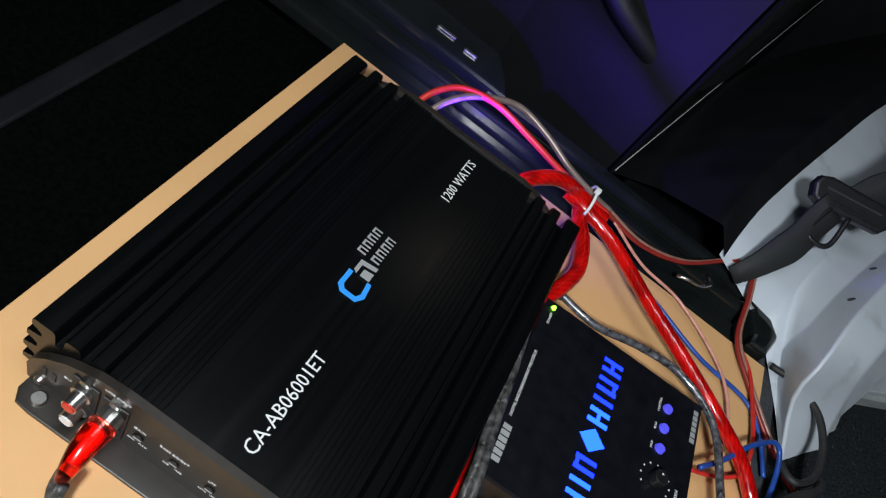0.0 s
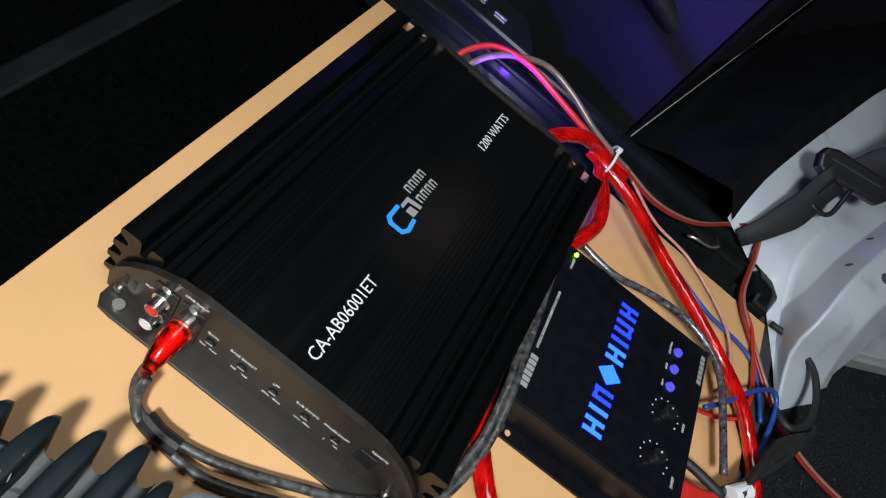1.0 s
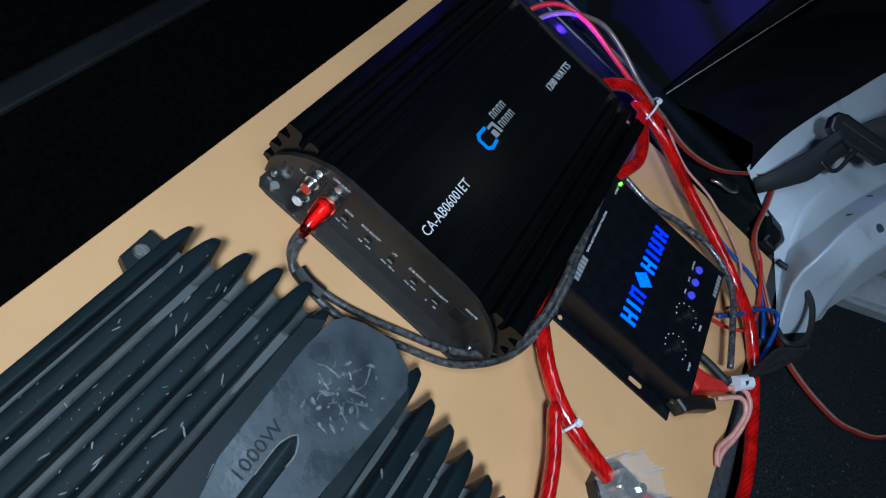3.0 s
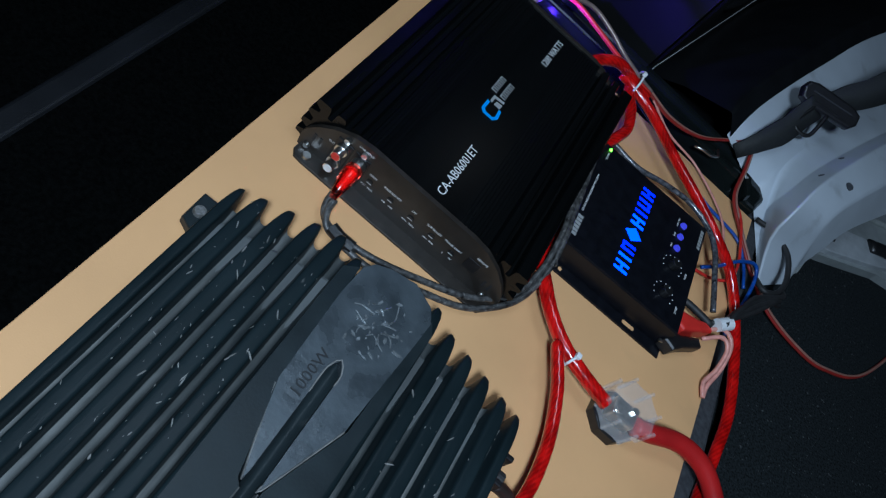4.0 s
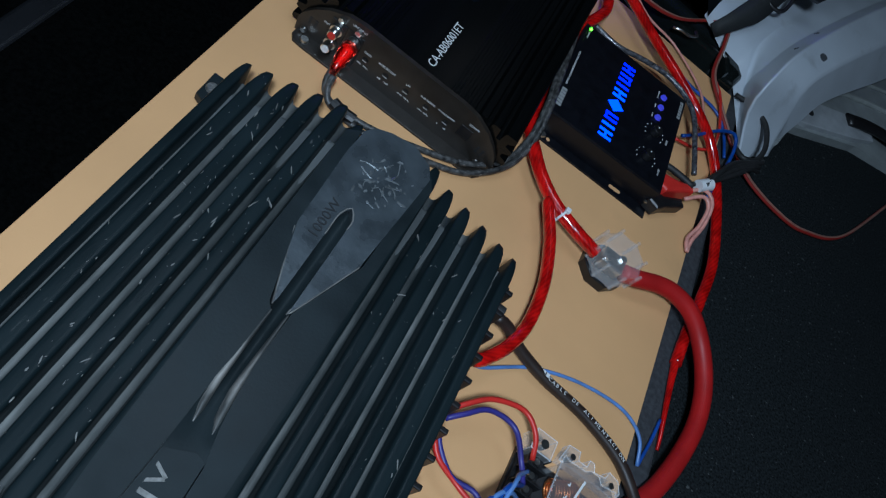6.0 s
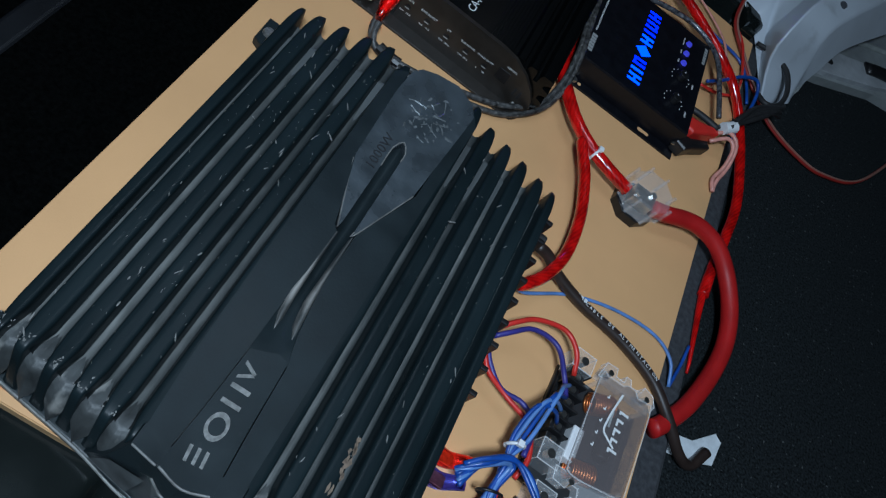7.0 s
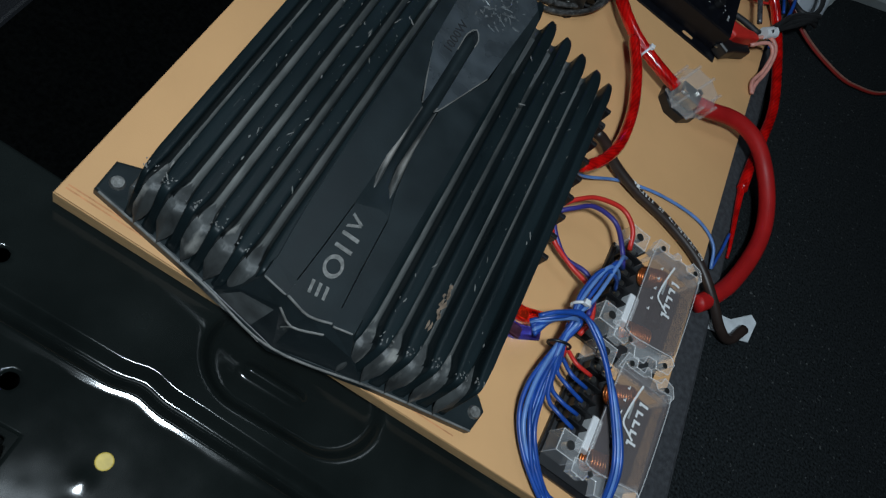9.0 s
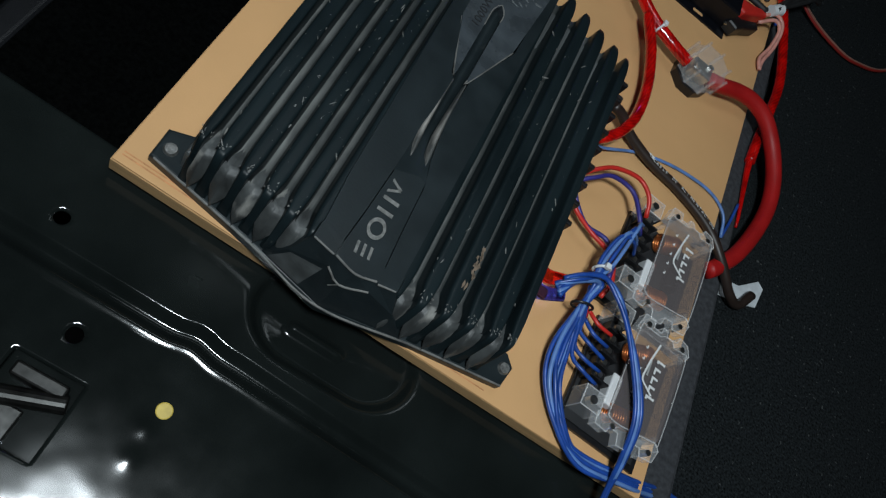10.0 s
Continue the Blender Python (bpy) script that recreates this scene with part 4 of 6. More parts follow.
    part("remote_knob", rod((0.284, 0.300, 0.030), (0.299, 0.300, 0.030), 0.005, bevel=0.001), RUBBER, amp)
    return amp


finned_amplifier()


# ---------- flat black amplifier ----------
def flat_amplifier():
    amp = thing("flat_amplifier", (0.135, 0.58, 0.0), "flat black brushed aluminium amplifier on the board", "amplifier")
    Y0, Y1, T = 0.436, 0.728, 0.0500
    prof = [(0.034, 0.004), (0.0265, 0.006), (0.0265, 0.010), (0.033, 0.012), (0.033, 0.016), (0.0265, 0.019), (0.0265, 0.023), (0.034, 0.025), (0.034, 0.029), (0.028, 0.032), (0.028, 0.036), (0.036, 0.038), (0.036, 0.041), (0.0305, 0.0445), (0.0305, 0.0485)]

    def ridge(x0, x1, deep=0.011):
        return [(x0, T - 0.002), (x0 + 0.0012, T), (x1 - 0.0012, T), (x1, T - 0.002), (x1 + 0.0006, T - deep), (x1 + 0.0046, T - deep)]
    left = ridge(0.0305, 0.0430) + ridge(0.0485, 0.0570, 0.009) + ridge(0.0625, 0.0710, 0.006)
    fine = []
    for k in range(8):
        x = 0.0770 + 0.0032 * k
        fine += [(x, T), (x + 0.0022, T), (x + 0.0024, T - 0.0009), (x + 0.0030, T - 0.0009)]
    half = prof + left + fine
    mid = 0.1355
    whole = half + [(2 * mid - x, z) for x, z in reversed(half)]
    part("heat_sink", prism_y(whole, Y0, Y1), ALU_BLACK, amp)
    # end panels with their mounting flanges
    for y0, y1, fl in ((Y0 - 0.0045, Y0 - 0.0002, -1), (Y1 + 0.0002, Y1 + 0.0045, 1)):
        out = [(0.034, 0.0), (0.033, 0.014), (0.036, 0.022), (0.043, 0.031), (0.054, 0.0405), (0.070, 0.0485), (0.085, 0.0508), (0.186, 0.0508), (0.201, 0.0485), (0.217, 0.0405), (0.228, 0.031), (0.235, 0.022), (0.238, 0.014), (0.237, 0.0)]
        pn = part("end_panel", prism_y(out, y0, y1), PANEL, amp, "smooth black end panel")
        ya, yb = (y0 - 0.0145, y0 + 0.001) if fl < 0 else (y1 - 0.001, y1 + 0.012)
        c = 0.007
        part("mounting_flange", slab([(0.036, yb), (0.036, ya + c), (0.040, ya + 0.001), (0.048, ya), (0.222, ya), (0.230, ya + 0.001), (0.235, ya + c), (0.235, yb)] if fl < 0 else [(0.036, ya), (0.235, ya), (0.235, yb), (0.036, yb)], 0.0, 0.0022, 0.0006), PANEL, pn)
    part("indicator", rod((0.122, Y1 + 0.0045, 0.044), (0.122, Y1 + 0.0062, 0.044), 0.002, seg=12), KNOB_GLOW, pn, "violet indicator light")
    f = Y0 - 0.0045
    panel = pn = [o for o in amp.children if o.name.startswith("end_panel")][0]
    for x in (0.0415, 0.2245):
        part("panel_screw", rod((x, f, 0.0055), (x, f - 0.0022, 0.0055), 0.0030, 0.0022, 14), STEEL, panel)
    part("flange_screw", rod((0.0475, 0.4245, 0.002), (0.0475, 0.4245, 0.0045), 0.0042, 0.0034, 16), STEEL, panel)
    for x in (0.0435, 0.0490, 0.2180, 0.2235):
        part("vent_slot", block(x - 0.0011, f - 0.0006, 0.015, x + 0.0011, f + 0.0005, 0.0225), PRINT_DARK, panel)
    # phono sockets: two outputs and two inputs
    for x in (0.0665, 0.0830):
        plate = part("phono_socket", block(x - 0.0075, f - 0.0012, 0.006, x + 0.0075, f, 0.0385, 0.0005), PLASTIC, panel, "pair of phono sockets")
        for z, colour in ((0.030, RED_WIRE), (0.0135, WHITE_PLASTIC)):
            part("socket_barrel", rod((x, f, z), (x, f - 0.011, z), 0.0042, seg=18, bm=rod((x, f, z), (x, f - 0.004, z), 0.0056, seg=18)), STEEL, plate)
            part("socket_ring", rod((x, f - 0.0108, z), (x, f - 0.0118, z), 0.0034, seg=18), colour, plate)
        part("socket_nut", rod((x, f, 0.0415), (x, f - 0.003, 0.0415), 0.0028, seg=6), STEEL, plate)
    # control knobs and their print
    for x, name, low, high in ((0.098, "GAIN", "MIN", "MAX"), (0.119, "BASS BOOST", "0dB", "12dB"), (0.140, "LPF", "40Hz", "180Hz"), (0.1615, "SUB SONIC", "10Hz", "50Hz"), (0.182, "PHASE SHIFT", "0", "180")):
        k = part("control_knob", rod((x, f, 0.0205), (x, f - 0.0012, 0.0205), 0.0030, seg=14, bevel=0.0004), PLASTIC, panel)
        part("knob_slot", block(x - 0.0022, f - 0.0015, 0.0201, x + 0.0022, f - 0.0011, 0.0209), PRINT_GREY, k)
        up = ((1, 0, 0), (0, 0, 1))
        words(name, 0.0030, frame_at((x - 0.0010 * len(name), f - 0.0002, 0.0275), *up), PRINT, panel, depth=0.0001)
        words(low, 0.0023, frame_at((x - 0.0055, f - 0.0002, 0.0135), *up), PRINT, panel, depth=0.0001)
        words(high, 0.0023, frame_at((x + 0.0010, f - 0.0002, 0.0135), *up), PRINT, panel, depth=0.0001)
    words("OUT", 0.0026, frame_at((0.054, f - 0.0002, 0.0270), (1, 0, 0), (0, 0, 1)), PRINT, panel, depth=0.0001)
    words("LINE INPUT", 0.0028, frame_at((0.0755, f - 0.0002, 0.0440), (1, 0, 0), (0, 0, 1)), PRINT, panel, depth=0.0001)
    words("REMOTE", 0.0028, frame_at((0.1990, f - 0.0002, 0.0360), (1, 0, 0), (0, 0, 1)), PRINT, panel, depth=0.0001)
    part("remote_socket", block(0.1940, f - 0.0012, 0.0200, 0.2065, f, 0.0325, 0.0006), PLASTIC, panel)
    # print on the top
    words("CA-AB06001ET", 0.0112, frame_at((0.1475, 0.4440, T + 0.0001), *ALONG), PRINT, amp, depth=0.00012, stretch=0.90)
    words("1200 WATTS", 0.0100, frame_at((0.1500, 0.6610, T + 0.0001), *ALONG), PRINT, amp, depth=0.00012, stretch=0.90)
    ring = [(0.1425, 0.5660), (0.1440, 0.5550), (0.1405, 0.5495), (0.1300, 0.5495), (0.1262, 0.5535), (0.1262, 0.5665), (0.1292, 0.5665), (0.1292, 0.5555), (0.1315, 0.5528), (0.1390, 0.5528), (0.1408, 0.5560), (0.1396, 0.5660)]
    part("logo_mark", slab(ring, T, T + 0.0004), PRINT_BLUE, amp, "bright blue hook-shaped logo mark")
    part("logo_block", slab([(0.1285, 0.5685), (0.1310, 0.5670), (0.1310, 0.5745), (0.1400, 0.5760), (0.1400, 0.5790), (0.1285, 0.5775)], T, T + 0.0003), PRINT_GREY, amp, "silver logo shape")
    part("logo_block", slab([(0.1335, 0.5670), (0.1400, 0.5670), (0.1400, 0.5735), (0.1335, 0.5725)], T, T + 0.0003), PRINT_GREY, amp, "silver logo shape")
    for k in range(4):
        for x in (0.1225, 0.1325):
            y = 0.5815 + 0.0062 * k
            part("logo_block", slab([(x, y), (x + 0.0062, y), (x + 0.0062, y + 0.0012), (x + 0.0014, y + 0.0012), (x + 0.0014, y + 0.0034), (x + 0.0062, y + 0.0034), (x + 0.0062, y + 0.0044), (x, y + 0.0044)], T, T + 0.0003), PRINT_GREY, amp, "silver logo shape")
    return amp


flat_amplifier()


# ---------- bass processor ----------
def bass_processor():
    W, D, T = 0.141, 0.149, 0.0275
    box = thing("bass_processor", (0.2530, 0.5225, 0.0), "small satin black processor with glowing blue lettering bars", "audio processor", turn=2.6)
    part("body", block(0, 0, 0.0022, W, D, T, 0.0009), SATIN_BLACK, box)
    part("top_plate", block(0.0008, 0.0008, T - 0.0004, W - 0.0008, D - 0.0008, T + 0.0010, 0.0005), SATIN_BLACK, box)
    fl = part("mounting_flange", slab([(0.004, 0.001), (0.006, -0.0105), (W + 0.004, -0.0135), (W + 0.004, 0.001)], 0.0, 0.0022, 0.0005), SATIN_BLACK, box)
    part("mounting_screw", rod((0.0140, -0.005, 0.002), (0.0140, -0.005, 0.0042), 0.0042, 0.0034, 18), STEEL, fl)
    for x0, x1 in ((0.0195, 0.0235), (0.098, 0.112)):
        part("slot", slab([(x0, -0.0068), (x0 + 0.0015, -0.0078), (x1 - 0.0015, -0.0078), (x1, -0.0068), (x1, -0.0045), (x1 - 0.0015, -0.0035), (x0 + 0.0015, -0.0035), (x0, -0.0045)], 0.0021, 0.00245), MDF, fl, "slot showing the board")
    part("mounting_flange", block(0.002, D - 0.001, 0.0, W + 0.002, D + 0.0115, 0.0022, 0.0006), SATIN_BLACK, box)
    Z = T + 0.0011
    # eight glowing shapes in a row along the top
    y = 0.0140
    for k, w in enumerate((0.0140, 0.0068, 0.0130, 0.0182, 0.0148, 0.0068, 0.0142, 0.0138)):
        x0, x1 = 0.0560, 0.0715
        if k == 3:
            bm = slab([(0.0637, y), (0.0735, y + w / 2), (0.0637, y + w), (0.0540, y + w / 2)], Z, Z + 0.0004)
            part("glowing_diamond", bm, CYAN_GLOW, box, "brightly lit blue diamond")
        else:
            bars = ((0.12, 0.62),) if w == 0.0068 else ((0.02, 0.26), (0.60, 0.84))
            bm = bmesh.new()
            for a, b in bars:
                slab([(x0, y + a * w), (x1, y + a * w + 0.0006), (x1, y + b * w + 0.0006), (x0, y + b * w)], Z, Z + 0.0004, bm=bm)
            if len(bars) > 1:
                c0 = {2: 0.0565, 6: 0.0680, 7: 0.0625}.get(k, 0.0625)
                slab([(c0, y + 0.26 * w), (c0 + 0.0026, y + 0.26 * w), (c0 + 0.0026, y + 0.60 * w), (c0, y + 0.60 * w)], Z, Z + 0.0004, bm=bm)
            part("glowing_bar", bm, CYAN_GLOW if k in (0, 1, 4) else BLUE_GLOW, box, "lit blue bar")
        y += w + 0.0028
    for yy in (0.0920, 0.1090, 0.1260):
        kn = part("lit_knob", rod((0.1125, yy, Z), (0.1125, yy, Z + 0.0022), 0.0038, 0.0032, 18), KNOB_GLOW, box, "violet lit push button")
    for x, yy in ((0.1130, 0.0300), (0.1140, 0.0680)):
        part("rotary_knob", rod((x, yy, Z), (x, yy, Z + 0.0075), 0.0058, 0.0052, 20, bevel=0.0006), PLASTIC, box)
        bm = bmesh.new()
        for k in range(9):
            a = radians(-30 + 30 * k)
            rod((x + 0.0115 * math.cos(a), yy + 0.0115 * math.sin(a), Z), (x + 0.0115 * math.cos(a), yy + 0.0115 * math.sin(a), Z + 0.0002), 0.00065, seg=8, bm=bm)
        rod((x, yy + 0.002, Z + 0.0075), (x, yy + 0.002, Z + 0.0078), 0.0007, seg=8, bm=bm)
        part("dial_dots", bm, PRINT, box)
    part("power_led", rod((0.0075, 0.1420, Z), (0.0075, 0.1420, Z + 0.002), 0.0017, 0.0012, 14), GREEN_GLOW, box, "lit green power light")
    up = ((0, 1, 0), (-1, 0, 0))
    words("POWER", 0.0030, frame_at((0.0085, 0.1270, Z), *up), PRINT, box, depth=0.0001)
    words("DIGITAL BASS ENHANCEMENT PROCESSOR", 0.0030, frame_at((0.0080, 0.0450, Z), *up), PRINT, box, depth=0.0001, stretch=0.95)
    words("MAX", 0.0026, frame_at((0.1068, 0.0890, Z), *up), PRINT, box, depth=0.0001)
    words("BASS", 0.0026, frame_at((0.1068, 0.1050, Z), *up), PRINT, box, depth=0.0001)
    words("CONTROL", 0.0026, frame_at((0.1068, 0.1200, Z), *up), PRINT, box, depth=0.0001)
    words("WIDE", 0.0030, frame_at((0.1320, 0.0640, Z), *up), PRINT, box, depth=0.0001)
    words("SWEEP", 0.0030, frame_at((0.1320, 0.0180, Z), *up), PRINT, box, depth=0.0001)
    for k in range(6):
        y = 0.0120 + 0.0046 * k
        part("maker_bar", slab([(0.0050, y), (0.0110, y), (0.0110, y + 0.0036), (0.0050, y + 0.0036)], Z, Z + 0.0002), PRINT_GREY, box, "silver printed maker's bar")
        y = 0.1130 + 0.0048 * k
        part("maker_bar", slab([(0.1340, y), (0.1378, y), (0.1378, y + 0.0038), (0.1340, y + 0.0038)], Z, Z + 0.0002), PRINT_GREY, box, "silver printed maker's bar")
    return box


bass_processor()
# ---------- power cables on the board ----------
def power_cable(name, pts, r, mat, label, **more):
    return cable(name, pts, r, mat, label, "power cable", seg=40 if "lobes" in more else 16, step=0.0022 if "lobes" in more else 0.004, **more)


power_cable("red_power_cable", [(0.236, 0.783, 0.028), (0.2430, 0.762, 0.028), (0.2530, 0.744, 0.027), (0.2590, 0.717, 0.026), (0.2540, 0.692, 0.026), (0.2450, 0.668, 0.022), (0.2420, 0.636, 0.014), (0.2430, 0.590, 0.011), (0.2460, 0.545, 0.011), (0.2520, 0.505, 0.012),
            (0.2640, 0.4740, 0.020), (0.2810, 0.4520, 0.021), (0.3030, 0.4355, 0.021), (0.3310, 0.4250, 0.021), (0.3570, 0.4195, 0.020)], 0.0062, RED_CABLE, "thick clear red cable with copper strands, curving round the processor", lobes=9, twist=85)
power_cable("red_branch_cable", [(0.2935, 0.4330, 0.0240), (0.2965, 0.4260, 0.0240), (0.3040, 0.4120, 0.0230), (0.3130, 0.3930, 0.0220), (0.3235, 0.3560, 0.0200), (0.3245, 0.3140, 0.0210), (0.3160, 0.2830, 0.0230), (0.3030, 0.2610, 0.0260), (0.2960, 0.2540, 0.0270)], 0.0054, RED_CABLE,
            "thick clear red cable running into the finned amplifier", lobes=9, twist=85, taper=lambda t: min(1.0, 0.55 + 18 * t))
power_cable("red_main_cable", [(0.388, 0.4215, 0.019), (0.404, 0.4265, 0.020), (0.4240, 0.4360, 0.0205), (0.4440, 0.4400, 0.0205), (0.4680, 0.4360, 0.0175), (0.4930, 0.4200, 0.0090), (0.5110, 0.3900, 0.0020), (0.5155, 0.3550, -0.0010), (0.5080, 0.3160, -0.0020), (0.4920, 0.2740, -0.0020), (0.4720, 0.2430, -0.0020), (0.4640, 0.2340, -0.0020)], 0.0083, RED_MATT,
            "thick matt red cable looping over the board's edge")
power_cable("red_long_cable", [(0.222, 0.775, 0.034), (0.241, 0.774, 0.032), (0.275, 0.764, 0.030), (0.321, 0.731, 0.030), (0.360, 0.706, 0.030), (0.400, 0.680, 0.028), (0.436, 0.666, 0.017), (0.462, 0.640, 0.006), (0.481, 0.592, 0.000), (0.4920, 0.530, -0.002), (0.4890, 0.475, -0.003), (0.4840, 0.430, -0.004), (0.4820, 0.395, -0.005)], 0.0056, RED_CABLE,
            "long clear red cable crossing the board to the carpet", lobes=9, twist=85)
power_cable("red_thin_cable", [(0.4820, 0.400, -0.006), (0.4830, 0.372, -0.006), (0.4850, 0.342, -0.006), (0.4875, 0.318, -0.007), (0.4880, 0.308, -0.008)], 0.0040, RED_CABLE, "frayed thin red cable end beside the board", taper=lambda t: 1.0 - 0.65 * t)
power_cable("red_short_cable", [(0.180, 0.733, 0.034), (0.190, 0.748, 0.043), (0.208, 0.765, 0.046), (0.226, 0.778, 0.038), (0.243, 0.784, 0.030), (0.262, 0.786, 0.026)], 0.0062, RED_CABLE, "short red cable from the amplifier's far end", lobes=13, twist=90)
brown = [(0.2960, 0.296, 0.027), (0.3100, 0.298, 0.022), (0.3300, 0.294, 0.013), (0.3620, 0.2885, 0.008), (0.4050, 0.2830, 0.007), (0.4450, 0.2690, 0.007), (0.4740, 0.2480, 0.003), (0.5000, 0.2330, -0.008), (0.5200, 0.2350, -0.016), (0.5340, 0.2560, -0.016)]
bc = thing("brown_power_cable", (0.405, 0.283, 0.0), "dark brown power cable with white print", "power cable")
part("sheath", tube(brown, 0.0049, 14), BROWN_CABLE, bc, smooth=True)
line = spline(brown, 0.0005)
run, marks = 0.0, "CABLE DE ALIMENTACION"
todo = 0
for p, q in zip(line, line[1:]):
    run += (q - p).length
    if todo < len(marks) and run > 0.070 + 0.0043 * todo:
        d = (q - p).normalized()
        if marks[todo] != " ":
            up = Vector((0, 0, 1)).cross(d)
            words(marks[todo], 0.0046, frame_at(p + Vector((0, 0, 0.00495)) - up * 0.0014, d, up), PRINT, bc, depth=0.0001)
        todo += 1
bm = bmesh.new()
for k in range(3):
    block(0.3500 + 0.0042 * k, 0.2890 - 0.0004 * k, 0.0128, 0.3532 + 0.0042 * k, 0.2926 - 0.0004 * k, 0.0133, bm=bm)
part("maker_bar", bm, PRINT, bc, "white printed maker's bars")
tape = bmesh.new()
slab([(0.487, 0.252), (0.497, 0.236), (0.520, 0.240), (0.548, 0.252), (0.553, 0.278), (0.545, 0.283), (0.522, 0.262), (0.505, 0.258)], -0.0235, -0.0222, 0.0004, 1, tape)
tagged(part("tape_scrap", tape, PAPER, None, "crumpled white tape scrap on the carpet"), category="tape")


def zip_tie(at, d, r, label):
    ob = thing("cable_tie", at, label, "cable tie")
    d = Vector(d).normalized()
    s = d.cross(Vector((0, 0, 1))).normalized()
    u = s.cross(d)
    c = Vector(at)
    ring = [c + (s * math.cos(a) + u * math.sin(a)) * r for a in [2 * math.pi * k / 14 for k in range(15)]]
    part("strap", tube(ring, 0.0013, 6, 0.003), WHITE_PLASTIC, ob, smooth=True)
    h = c + u * r
    part("head", block(h.x - 0.0024, h.y - 0.0024, h.z - 0.0012, h.x + 0.0024, h.y + 0.0024, h.z + 0.0030, 0.0006), WHITE_PLASTIC, ob)
    return ob


zip_tie((0.2400, 0.780, 0.033), (0.9, 0.15, 0), 0.0150, "white cable tie round a bundle of red cables")
zip_tie((0.3130, 0.4300, 0.0210), (0.9, -0.38, 0), 0.0078, "white cable tie round a red cable")
zip_tie((0.3400, 0.1370, 0.030), (0.3, -0.9, 0), 0.0070, "white cable tie round blue wires")


# ---------- joining block ----------
def joining_block():
    jb = thing("joining_block", (0.374, 0.424, 0.0), "clear plastic power joining block on a black base", "cable joint")
    def octagon(r, cx=0.374, cy=0.424, tilt=20, sx=1.0):
        return [(cx + r * sx * math.cos(radians(45 * k + tilt)), cy + r * math.sin(radians(45 * k + tilt))) for k in range(8)]
    part("base", slab(octagon(0.0225), 0.0, 0.010, 0.001), PLASTIC, jb)
    part("metal_core", block(0.362, 0.415, 0.010, 0.386, 0.433, 0.024, 0.002), STEEL, jb)
    for x, y in ((0.367, 0.420), (0.381, 0.429)):
        part("grub_screw", rod((x, y, 0.024), (x, y, 0.0265), 0.0036, seg=6), STEEL, jb)
    star = [(0.376 + r * math.cos(radians(22.5 * k + 20)), 0.427 + r * math.sin(radians(22.5 * k + 20))) for k, r in enumerate((0.0245, 0.0218) * 8)]
    lid = part("lid", slab(star, 0.0105, 0.0325, 0.0022, 1), CRYSTAL, jb, "clear moulded lid with ribbed sides")
    for k in range(8):
        x, y = star[2 * k]
        part("lid_post", rod((x, y, 0.0110), (x, y, 0.0335), 0.0017, seg=6), CRYSTAL, lid)
    return jb


joining_block()


